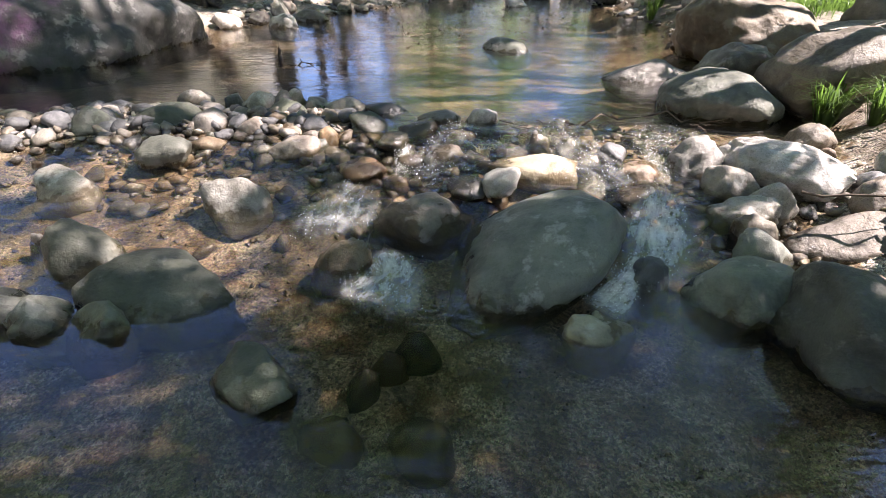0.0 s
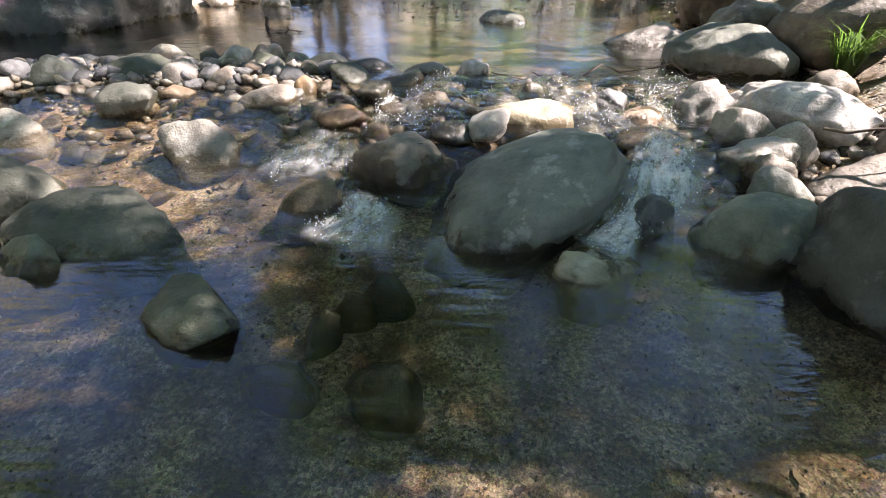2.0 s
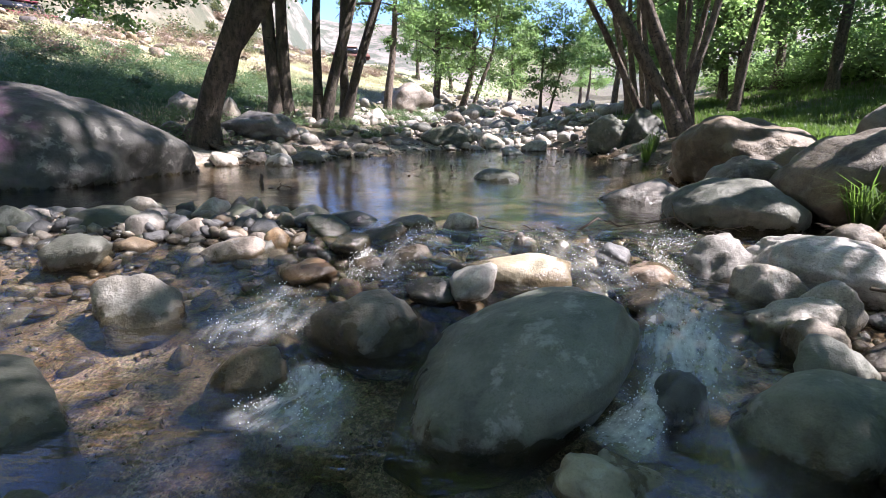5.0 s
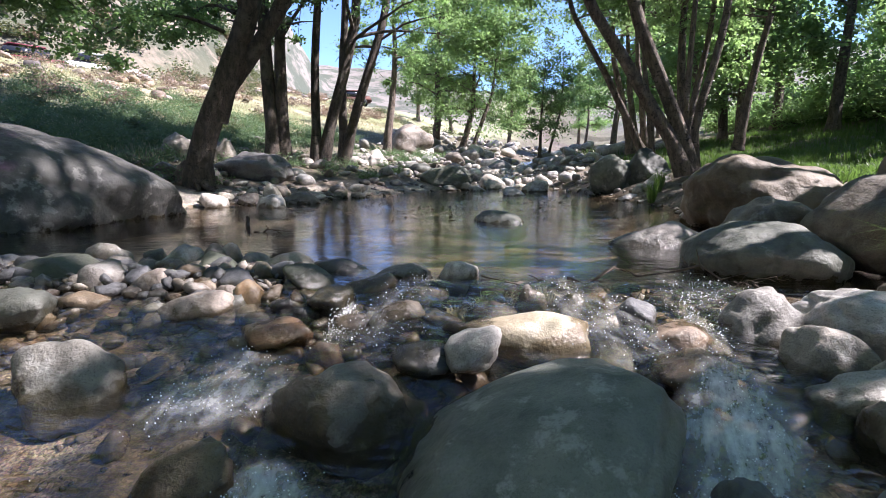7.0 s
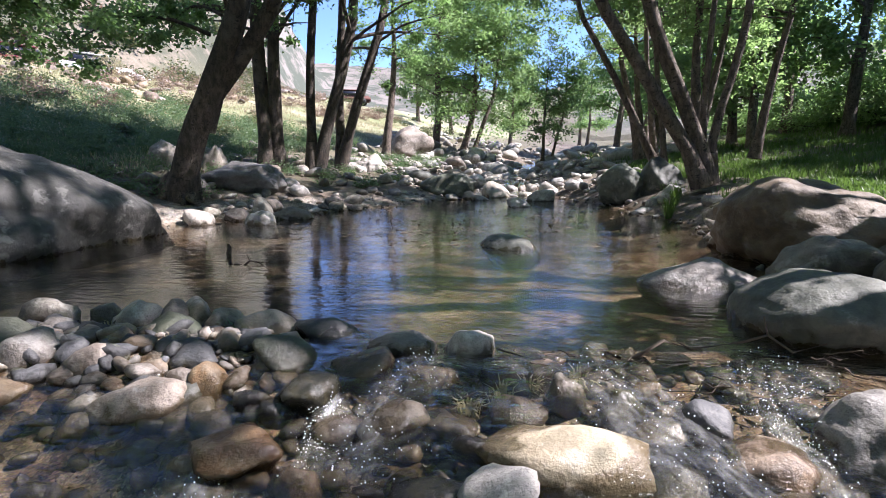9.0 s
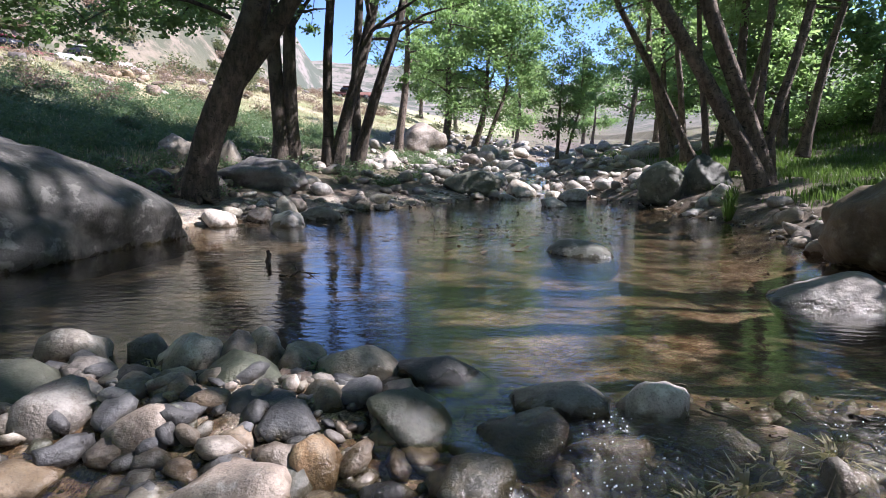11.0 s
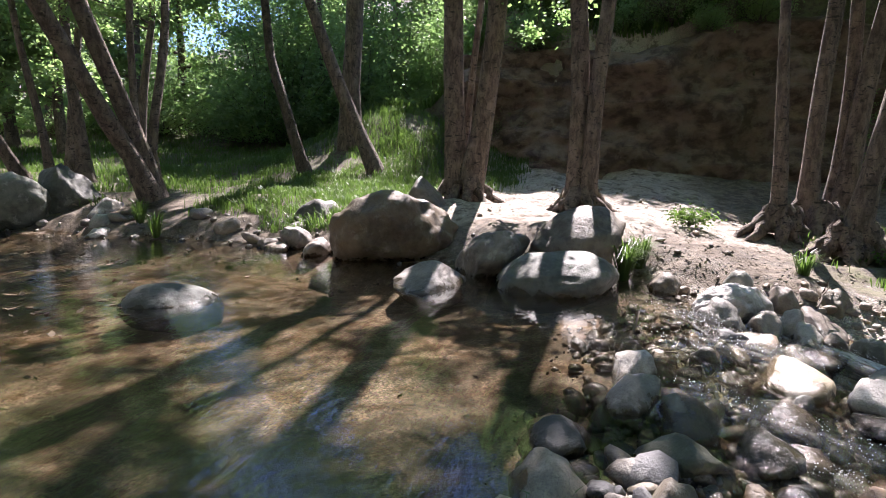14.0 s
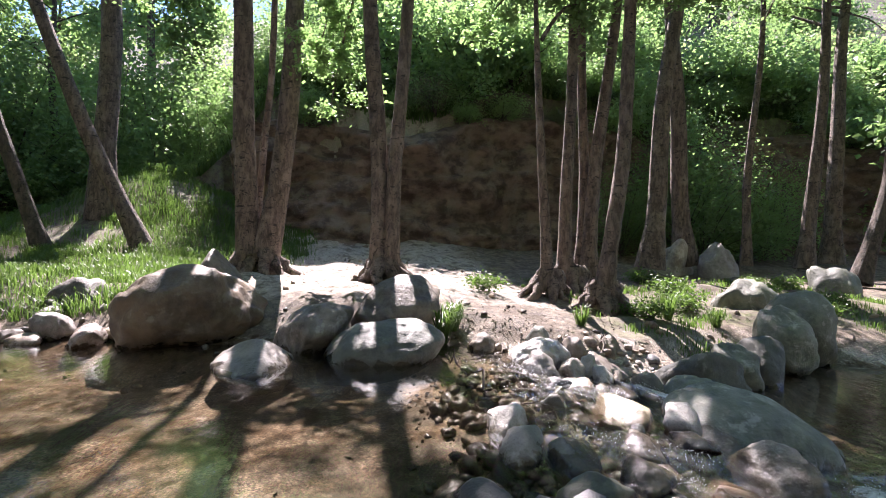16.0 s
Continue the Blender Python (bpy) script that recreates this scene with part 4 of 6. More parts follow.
stone_field("gravel", "small gravel of the bar and riffle", 1800, 11, (-3.6, 2.2, 2.4, 4.95), (0.006, 0.022), ROCK_BROWN)
stone_field("gravel", "gravel along the water's edge", 3500, 12, (-6, 5.5, 6.5, 18), (0.01, 0.05), ROCK, where=lambda x, y: np.minimum(np.abs(x - np.interp(y, EDGE_Y, EDGE_L)), np.abs(x - np.interp(y, EDGE_Y, EDGE_R))) < 0.7)
stone_field("gravel", "gravel under the trees", 350, 13, (2.0, 9.0, -5, 8), (0.01, 0.06), ROCK_BROWN)
stone_field("pebbles", "pebbles on the bed of the lower pool", 9000, 14, (-2.6, 2.6, 0.4, 2.6), (0.003, 0.01), ROCK_PALE, None, 0.2)


# ---- trees and plants ----
def tube(points, radii, sides=10, seed=0, rough=0.08):
    """A tapered limb along points: vertices and quads."""
    rng = np.random.RandomState(seed)
    P = np.array(points, float)
    T = np.gradient(P, axis=0)
    T /= np.linalg.norm(T, axis=1)[:, None]
    ref = np.array([1.0, 0.2, 0.1])
    A = np.cross(T, ref)
    A /= np.linalg.norm(A, axis=1)[:, None]
    B = np.cross(T, A)
    th = np.linspace(0, 2 * np.pi, sides, endpoint=False)
    bulge = 1 + rough * np.sin(th * 2 + rng.rand() * 6)[None, :] + rough * 0.7 * np.sin(th * 3 + P[:, 2:3] * 1.7 + rng.rand() * 6) + rough * 0.5 * rng.uniform(-1, 1, (len(P), sides))
    V = P[:, None, :] + (np.array(radii)[:, None] * bulge)[:, :, None] * (np.cos(th)[None, :, None] * A[:, None, :] + np.sin(th)[None, :, None] * B[:, None, :])
    F = []
    for i in range(len(P) - 1):
        for j in range(sides):
            k = (j + 1) % sides
            F.append((i * sides + j, i * sides + k, (i + 1) * sides + k, (i + 1) * sides + j))
    return V.reshape(-1, 3), np.array(F)


def join(bits):
    V, F, b = [], [], 0
    for v, f in bits:
        V.append(v), F.append(f + b)
        b += len(v)
    return np.concatenate(V), np.concatenate(F)


def leaves(centres, size, seed, droop=0.35):
    """A folded four-cornered leaf at every centre."""
    rng = np.random.RandomState(seed)
    n = len(centres)
    d = rng.normal(size=(n, 3))
    d[:, 2] = d[:, 2] * 0.5 - droop
    d /= np.linalg.norm(d, axis=1)[:, None]
    u = rng.normal(size=(n, 3)) + np.array([0, 0, 1.2])
    s = np.cross(d, u)
    s /= np.linalg.norm(s, axis=1)[:, None] + 1e-9
    up = np.cross(s, d)
    L = size * rng.uniform(0.6, 1.25, n)[:, None]
    V = np.stack([centres, centres + d * L * 0.45 + s * L * 0.36 + up * L * 0.1, centres + d * L, centres + d * L * 0.45 - s * L * 0.36 + up * L * 0.1], 1).reshape(-1, 3)
    i = np.arange(n)[:, None] * 4
    F = np.concatenate([i + np.array([[0, 1, 2]]), i + np.array([[0, 2, 3]])])
    return V, F


def tree(label, stems, height, seed, bark=None, leaf=None, crown_from=4.5, count=8000, leaf_size=0.085, reach=2.0, limbs=11, spray=0.3, low=0, arms=(), name="alder_tree"):
    """A tree of one or more stems. stems: (foot, a higher point, foot radius). The stems go on upwards to the height; limbs
    carry clumps of leaves."""
    rng = np.random.RandomState(seed)
    foot = np.mean([s[0] for s in stems], axis=0)
    thing = new(name)
    thing.location = foot
    clumps = []
    for k, (a, b, r) in enumerate(stems):
        knots = np.array([a] + (list(b) if isinstance(b, list) else [b]), float)
        a, b = knots[0].copy(), knots[-1]
        a[2] -= 0.2
        way = (b - knots[-2]) / (b[2] - knots[-2][2]) if len(knots) > 2 else (b - a) / (b[2] - a[2])
        n = 34 if len(knots) > 2 else 26
        zs = np.linspace(0, 1, n) ** 0.85 * (height * rng.uniform(0.88, 1.08))
        P = []
        for z in zs:
            hb = b[2] - a[2]
            if len(knots) > 2:
                q = np.array([np.mean([np.interp(a[2] + min(max(z + o, 0), hb), knots[:, 2], knots[:, c]) for o in (-0.3, -0.15, 0, 0.15, 0.3)]) for c in (0, 1)] + [a[2] + min(z, hb)])
                q = q + (way * 0.3 + np.array([0, 0, 0.7])) * max(0, z - hb)
            else:
                q = a + way * min(z, hb) + (way * 0.18 + np.array([0, 0, 0.82])) * max(0, z - hb)
            q = q + np.array([0.06 * math.sin(z * 0.9 + seed + 2 * k), 0.06 * math.cos(z * 0.75 + seed * 2 + 3 * k), 0]) * min(1, z / 2)
            P.append(q)
        P = np.array(P)
        R = r * (1 - 0.86 * (zs / zs[-1]) ** 0.9) + r * 0.45 * np.exp(-zs / 0.16)
        bits = [tube(P - foot, R, 12, seed + k)]
        for i in range(limbs):
            f = crown_from / height + (0.97 - crown_from / height) * (i + rng.rand()) / limbs
            if i < low: f = rng.uniform(0.32, 0.6) * crown_from / height + 0.1
            idx = f * (n - 1)
            p = np.array([np.interp(idx, np.arange(n), P[:, c]) for c in range(3)])
            rr = np.interp(idx, np.arange(n), R)
            az = rng.uniform(0, 2 * np.pi)
            ln = reach * rng.uniform(0.6, 1.2) * (1.15 - 0.5 * f)
            d = np.array([math.cos(az), math.sin(az), rng.uniform(0.1, 0.75)])
            Q = [p + d * ln * u + np.array([0, 0, -0.25 * ln * u * u]) + rng.normal(size=3) * 0.05 * u for u in np.linspace(0, 1, 6)]
            bits.append(tube(np.array(Q) - foot, np.linspace(max(0.012, rr * 0.42), 0.006, 6), 5, seed + i))
            for _ in range(3):
                u = rng.uniform(0.35, 1.05)
                clumps.append(p + d * ln * u + np.array([0, 0, -0.25 * ln * u * u]) + rng.normal(size=3) * 0.28)
            for u in (0.55, 0.8):
                q = p + d * ln * u
                e = rng.normal(size=3) * 0.5 * ln * 0.6
                tw = np.array([q + e * w for w in np.linspace(0, 1, 4)])
                bits.append(tube(tw - foot, np.linspace(0.012, 0.004, 4), 4, seed + i))
                clumps += [tw[-1]]
        for a2, b2 in arms if k == 0 else ():
            a2, b2 = np.array(a2, float), np.array(b2, float)
            Q = np.array([a2 + (b2 - a2) * u + np.array([0, 0, 0.35 * math.sin(u * 3.0)]) for u in np.linspace(0, 1, 8)])
            bits.append(tube(Q - foot, np.linspace(0.035, 0.006, 8), 5, seed + 50))
            for u in np.linspace(0.45, 1.0, 7):
                clumps += [a2 + (b2 - a2) * u + np.array([0, 0, 0.35 * math.sin(u * 3.0)]) + rng.normal(size=3) * 0.2 for _ in range(2)]
        V, F = join(bits)
        part("trunk", mesh_np("trunk", V, F, bark or BARK), thing)
    C = np.array(clumps)
    pick = rng.randint(0, len(C), count)
    wide = rng.uniform(0.45, 1.35, len(C))[pick][:, None]
    pts = C[pick] + rng.normal(size=(count, 3)) * spray * wide * rng.uniform(0.35, 1.0, (count, 1)) * np.array([1, 1, 0.6])
    V, F = leaves(pts - foot, leaf_size, seed)
    part("crown", mesh_np("crown", V, F, leaf or LEAF, False), thing, "loose airy crown of small green leaves")
    return tagged(thing, label, "tree")


def root_flare(owner, x, y, r, seed, count=7, length=0.6):
    """Knotted roots spreading from a trunk's foot over the ground, as parts of the tree."""
    rng = np.random.RandomState(seed)
    for i in range(count):
        az, L = 6.283 * (i + rng.rand() * 0.7) / count, length * rng.uniform(0.55, 1.2)
        P = []
        for u in np.linspace(0, 1, 8):
            px, py = x + math.cos(az) * (r * 0.5 + L * u), y + math.sin(az) * (r * 0.5 + L * u)
            P.append((px + rng.normal() * 0.025, py + rng.normal() * 0.025, ground_at(px, py) + 0.34 * (1 - u) ** 1.8 - 0.05 * u))
        V, F = tube(np.array(P) - np.array(owner.location), np.linspace(0.1, 0.022, 8), 7, seed + i, 0.22)
        part("root", mesh_np("root", V, F, BARK), owner)


# right bank, from upstream to downstream
# most high arms are unseen limbs, added to shade pools, boulders and slope
root_flare(tree("pair of mottled alder trunks growing from one root", [((6.24, 7.0, 0.6), (6.2, 7.22, 3.7), 0.18), ((6.22, 6.88, 0.6), (6.22, 6.36, 3.7), 0.165), ((6.5, 7.0, 0.6), (6.6, 6.85, 3.7), 0.07)], 21, 201, arms=[((6.2, 6.9, 11.0), (0.6, 8.2, 12.6)), ((6.2, 7.0, 12.0), (1.6, 10.4, 12.8)), ((6.2, 7.0, 12.5), (-0.8, 7.2, 13.6)), ((6.2, 7.0, 13.0), (2.4, 8.6, 14.0)), ((6.2, 6.8, 11.5), (1.4, 6.4, 13.2)), ((6.2, 7.0, 8.5), (5.6, 5.4, 9.6)), ((6.2, 6.9, 9.0), (7.2, 5.5, 10.8)), ((6.2, 7.0, 8.0), (5.2, 6.0, 8.7)), ((6.2, 6.8, 10.0), (7.8, 6.1, 11.6)), ((6.2, 6.9, 9.6), (6.6, 5.9, 10.2)), ((6.2, 6.9, 8.6), (6.8, 5.2, 9.4))], crown_from=6.2, count=36000, reach=3.2, limbs=27, leaf_size=0.115, spray=0.18), 6.22, 6.86, 0.35, 265, 8, 0.6)
root_flare(tree("double-stemmed alder with a flared root", [((5.18, 5.0, 0.5), (5.18, 5.17, 3.45), 0.13), ((5.17, 4.9, 0.5), (5.18, 4.68, 3.46), 0.125)], 17, 202, arms=[((5.2, 5.0, 6.6), (4.4, 5.8, 6.8)), ((5.2, 5.0, 6.8), (3.6, 5.4, 6.6)), ((5.2, 5.0, 7.0), (4.6, 6.4, 7.6)), ((5.2, 5.0, 6.8), (4.0, 6.2, 7.0)), ((5.2, 5.1, 10.0), (0.2, 3.6, 12.0)), ((5.2, 5.1, 10.5), (-0.9, 5.0, 12.4)), ((5.2, 4.9, 9.8), (1.2, 2.2, 11.6)), ((5.2, 4.9, 11.0), (-0.6, 2.0, 12.6)), ((5.2, 4.9, 11.0), (2.2, 3.9, 12.4)), ((5.2, 5.2, 5.2), (6.1, 5.8, 3.2)), ((5.2, 5.2, 5.6), (5.9, 6.0, 3.9))], crown_from=6.6, count=36000, reach=2.8, limbs=15, leaf_size=0.085, spray=0.17), 5.18, 4.98, 0.25, 261, 11, 0.45)
root_flare(tree("slim straight alder with gnarled roots", [((4.9, 2.62, 0.6), (4.9, 2.81, 4.6), 0.1)], 5.2, 203, crown_from=4.2, count=8000, reach=0.42, limbs=10, spray=0.18, arms=[((4.9, 2.75, 4.0), (5.0, 1.9, 4.4)), ((4.9, 2.75, 5.6), (6.0, 2.6, 6.4)), ((4.9, 2.75, 5.2), (4.6, 1.9, 5.3)), ((4.9, 2.75, 4.6), (5.6, 3.5, 4.3))]), 4.9, 2.62, 0.16, 262, 11, 0.5)
root_flare(tree("close clump of straight alder stems", [((5.3, 2.2, 0.6), (5.3, 2.15, 4.8), 0.118), ((5.6, 1.86, 0.6), (5.6, 1.78, 5.0), 0.105), ((5.4, 1.8, 0.6), (5.4, 1.43, 4.9), 0.118)], 11, 204, crown_from=4.8, count=17000, reach=1.6, limbs=13, spray=0.19, arms=[((5.5, 1.9, 4.9), (6.0, 2.8, 5.3)), ((5.5, 1.9, 5.0), (5.8, 2.5, 5.4)), ((5.5, 1.9, 5.2), (6.3, 3.1, 5.8)), ((5.5, 1.9, 5.4), (6.0, 2.9, 6.4)), ((5.5, 1.9, 5.0), (6.6, 2.6, 6.2)), ((5.5, 1.9, 5.2), (7.0, 2.2, 6.0)), ((5.5, 1.9, 5.6), (7.2, 1.6, 6.8))]), 5.35, 2.1, 0.3, 263, 10, 0.45)
root_flare(tree("alder leaning over the stream's edge", [((4.2, 2.1, 0.4), (4.2, 1.72, 4.3), 0.125)], 11, 205, arms=[((4.2, 1.7, 5.2), (5.6, 0.4, 6.2)), ((4.2, 1.7, 5.6), (6.6, 0.6, 7.4)), ((4.2, 1.7, 4.5), (3.6, 0.9, 4.2)), ((4.2, 1.7, 4.8), (4.8, 0.7, 4.9)), ((4.2, 1.7, 4.6), (3.4, 1.7, 4.3))], crown_from=4.6, count=15000, reach=0.95, limbs=12, spray=0.22), 4.2, 2.1, 0.2, 264, 10, 0.4)
tree("pair of straight alder trunks", [((8.0, -0.68, 0.8), (8.0, -1.24, 6.3), 0.21), ((8.6, -1.88, 0.85), (8.4, -1.3, 5.5), 0.2)], 14, 206, crown_from=5.0, count=36000, reach=3.2, limbs=18, spray=0.34, arms=[((8.0, -0.9, 6.2), (7.4, 1.2, 7.0)), ((8.0, -0.9, 6.6), (8.2, 1.6, 7.6)), ((8.0, -0.9, 6.4), (8.8, 0.8, 7.4)), ((8.0, -0.9, 6.4), (7.2, 0.4, 6.9)), ((8.0, -0.9, 6.2), (8.2, 0.7, 7.0)), ((8.0, -0.9, 6.6), (7.8, 1.0, 6.8)), ((8.0, -0.9, 7.0), (9.0, 0.5, 8.0)), ((8.0, -0.9, 7.0), (8.6, 1.3, 7.8))])
tree("slender alder under the cut bank", [((8.6, -3.35, 0.85), (8.6, -3.63, 6.7), 0.1)], 11, 207, crown_from=4.8, count=10000, reach=3.0, spray=0.22)
tree("pair of straight alder trunks", [((8.4, -4.68, 0.8), (8.4, -5.2, 6.8), 0.18), ((9.0, -5.9, 0.9), (9.0, -6.22, 7.1), 0.2)], 13, 208, crown_from=5.0, count=20000, reach=3.4, limbs=16, spray=0.3)
tree("dark leaning trunk under the trees", [((6.5, -4.1, 0.6), (6.5, -4.75, 2.2), 0.15)], 9, 209, BARK_DARK, crown_from=4.6, count=7000, reach=3.0, spray=0.22)
tree("slim alder leaning hard upstream", [((8.2, 9.3, 0.9), (8.2, 11.4, 5.5), 0.15)], 18, 210, crown_from=5.0, count=6500, reach=3.0, spray=0.22, limbs=20)
tree("stout straight trunk on the grassy bank", [((9.8, 10.9, 1.7), (9.8, 10.76, 6.2), 0.26)], 23, 211, arms=[((9.8, 10.9, 15.0), (3.0, 11.0, 15.6)), ((9.8, 10.9, 14.0), (3.4, 9.6, 14.4)), ((9.8, 10.9, 16.0), (4.0, 12.4, 16.2)), ((9.8, 10.9, 14.5), (2.2, 10.2, 14.0)), ((9.8, 10.9, 14.5), (3.6, 11.8, 14.4))], crown_from=5.0, count=24000, reach=3.6, spray=0.26, limbs=26)
tree("dark leaning trunk on the grassy bank", [((8.0, 11.0, 0.95), (8.0, 11.9, 3.4), 0.13)], 10, 212, BARK_DARK, crown_from=4.2, count=10000, reach=2.8, spray=0.22)
tree("alder clump leaning over the stream, sun on its stems", [((4.4, 11.65, 0.7), [(3.79, 11.7, 1.58), (3.14, 11.7, 2.55), (2.6, 11.7, 3.32), (2.34, 11.7, 3.69)], 0.135), ((4.5, 11.7, 0.7), [(4.03, 11.75, 1.77), (3.61, 11.75, 2.74), (3.26, 11.75, 3.68)], 0.135), ((4.55, 11.9, 0.75), [(4.42, 11.9, 1.48), (4.5, 11.9, 2.45), (4.45, 11.9, 3.66)], 0.06), ((4.6, 11.75, 0.75), [(4.5, 11.75, 1.28), (4.74, 11.8, 2.45), (4.92, 11.8, 3.66)], 0.075)], 13.5, 213, BARK, crown_from=3.8, count=24000, reach=2.4, spray=0.24, limbs=10, arms=[((2.2, 11.7, 5.4), (0.8, 10.2, 7.6)), ((2.4, 11.7, 6.4), (0.0, 10.8, 9.4)), ((3.0, 11.7, 7.0), (2.2, 9.8, 10.0))])
tree("slim alder leaning over the stream", [((4.72, 15, 0.9), (2.7, 15, 4.3), 0.1), ((4.5, 14, 0.9), (4.15, 14, 4.0), 0.07)], 8.5, 214, BARK, crown_from=3.2, count=20000, spray=0.28, reach=2.2, limbs=14)
tree("clump of slim upright alders", [((5.4, 19, 1.2), (4.75, 19, 3.9), 0.13), ((5.9, 20, 1.2), (5.3, 20, 5.0), 0.12), ((5.6, 18, 1.1), (5.1, 18, 3.7), 0.1)], 7.6, 215, crown_from=2.4, count=18000, leaf=LEAF_BRIGHT, spray=0.26)
tree("slim alder with a second stem", [((5.15, 14, 0.9), (5.05, 14, 4.0), 0.12), ((5.5, 14.8, 1.0), (5.9, 14.9, 4.0), 0.1)], 7.6, 216, crown_from=2.8, count=14000, leaf=LEAF_BRIGHT, spray=0.24)
tree("slender alder on the grassy bank", [((6.4, 14, 1.2), (6.85, 14, 4.0), 0.1)], 7.2, 217, crown_from=2.4, count=11000, leaf=LEAF_BRIGHT)

# unseen trees added on the near banks, whose crowns keep sky light off the stream
for i, (x, y, h) in enumerate(((-6.4, 1.4, 15), (-5.6, -3.2, 14), (3.8, -5.2, 15), (-3.6, -7.5, 14))):
    z = ground_at(x, y)
    tree("unseen alder added to shade the stream", [((x, y, z), (x + 0.5, y, z + 4.5), 0.24)], h, 251 + i, crown_from=5.5, count=15000, reach=5.2, limbs=22, leaf_size=0.15, spray=0.75)

# trees on the slope above the cut bank, which shade the stream
for i, (x, y) in enumerate(((17.5, -8.5), (15.5, 14.5))):
    z = ground_at(x, y)
    tree("tall leafy tree on the slope above the cut bank", [((x, y, z), (x - 0.4, y + 0.3, z + 4.0), 0.16)], 9.5, 240 + i, BARK_DARK, crown_from=3.4, count=5500, reach=3.0, limbs=12, leaf_size=0.10, spray=0.34)

# left bank
# high arms and tall tops are unseen, added for shade and darker reflections
root_flare(tree("stout forked alder with dark furrowed bark, leaning over the stream", [((-4.6, 10.6, 0.4), [(-4.5, 10.6, 0.8), (-4.37, 10.6, 1.23), (-4.03, 10.6, 1.88), (-3.75, 10.6, 2.42), (-3.47, 10.6, 3.04), (-3.3, 10.6, 3.46)], 0.23), ((-4.2, 10.64, 1.65), [(-3.78, 10.64, 2.15), (-3.25, 10.65, 2.77), (-2.95, 10.65, 3.2), (-2.75, 10.65, 3.46)], 0.15)], 10.5, 221, BARK_DARK, crown_from=3.6, count=30000, reach=2.4, limbs=15, arms=[((-2.9, 10.6, 5.0), (-0.6, 10.2, 7.4)), ((-2.9, 10.6, 5.6), (0.2, 9.6, 8.4)), ((-3.0, 10.6, 6.0), (-1.0, 8.8, 8.0)), ((-3.0, 10.6, 6.4), (-0.4, 11.4, 9.4)), ((-3.0, 10.6, 7.0), (0.4, 10.4, 10.2)), ((-3.6, 10.6, 3.3), (-3.2, 8.6, 3.5)), ((-3.0, 10.65, 3.2), (-2.0, 9.2, 3.6)), ((-3.9, 10.6, 2.9), (-5.6, 9.8, 2.6)), ((-3.7, 10.6, 3.2), (-5.2, 11.5, 3.0))], spray=0.22), -4.6, 10.62, 0.22, 266, 8, 0.6)
tree("pair of upright dark trunks", [((-4.74, 14.8, 0.8), (-4.82, 14.8, 4.3), 0.19), ((-4.5, 14.9, 0.8), (-4.5, 14.9, 4.3), 0.16)], 13.5, 222, BARK_DARK, crown_from=2.8, count=26000, reach=3.0, limbs=20, low=4, spray=0.22)
tree("pair of leaning dark trunks", [((-3.86, 15.5, 0.8), (-3.7, 15.5, 4.5), 0.12), ((-3.72, 15.6, 0.8), (-2.75, 15.6, 4.5), 0.16)], 15.0, 223, BARK_DARK, crown_from=3.0, count=24000, reach=2.8, limbs=20, low=3, spray=0.2)
tree("slim dark trunk leaning over the stream", [((-3.43, 16.8, 0.85), (-2.2, 16.8, 4.8), 0.15)], 15.0, 224, BARK_DARK, crown_from=3.2, count=20000, reach=2.8, limbs=20, low=2, spray=0.2)
# two extra trees hidden beside other trunks, added for shade and darker reflections
for x, y, seed in ((-4.62, 15.15, 235), (-3.5, 17.1, 236)):
    tree("hidden alder added to shade the hillside", [((x, y, 0.85), (x + 0.1, y, 5.0), 0.15)], 15.5, seed, BARK_DARK, crown_from=6.8, count=30000, reach=4.6, limbs=20, leaf_size=0.15, spray=0.42, arms=[((x, y, 7.0), (x + 4.6, y - 2.6, 9.0)), ((x, y, 8.0), (x + 5.4, y - 1.0, 10.5)), ((x, y, 8.5), (x + 4.4, y - 4.0, 11.0)), ((x, y, 9.0), (x + 6.0, y - 2.6, 12.5)), ((x, y, 10.0), (x + 4.6, y - 1.4, 14.0)), ((x, y, 9.5), (x + 5.6, y - 4.4, 14.0))])
tree("straight alder with pale bark", [((-3.15, 22.6, 1.0), (-2.8, 22.6, 5.0), 0.2)], 8.0, 225, crown_from=3.0, count=11000, spray=0.24)
tree("leafy alder farther up the stream", [((-1.74, 29.4, 1.1), (-1.5, 29.4, 8), 0.22)], 8.2, 226, crown_from=2.4, count=26000, leaf=LEAF_BRIGHT, reach=3.2, limbs=18, leaf_size=0.13, spray=0.6)
tree("leafy forked alder farther up the stream", [((-0.5, 29, 1.0), (0.25, 29, 3.6), 0.2), ((0.0, 29.2, 1.0), (1.2, 29.4, 4.0), 0.14)], 7.6, 227, crown_from=2.0, count=26000, leaf=LEAF_BRIGHT, reach=3.2, limbs=14, leaf_size=0.13, spray=0.6)
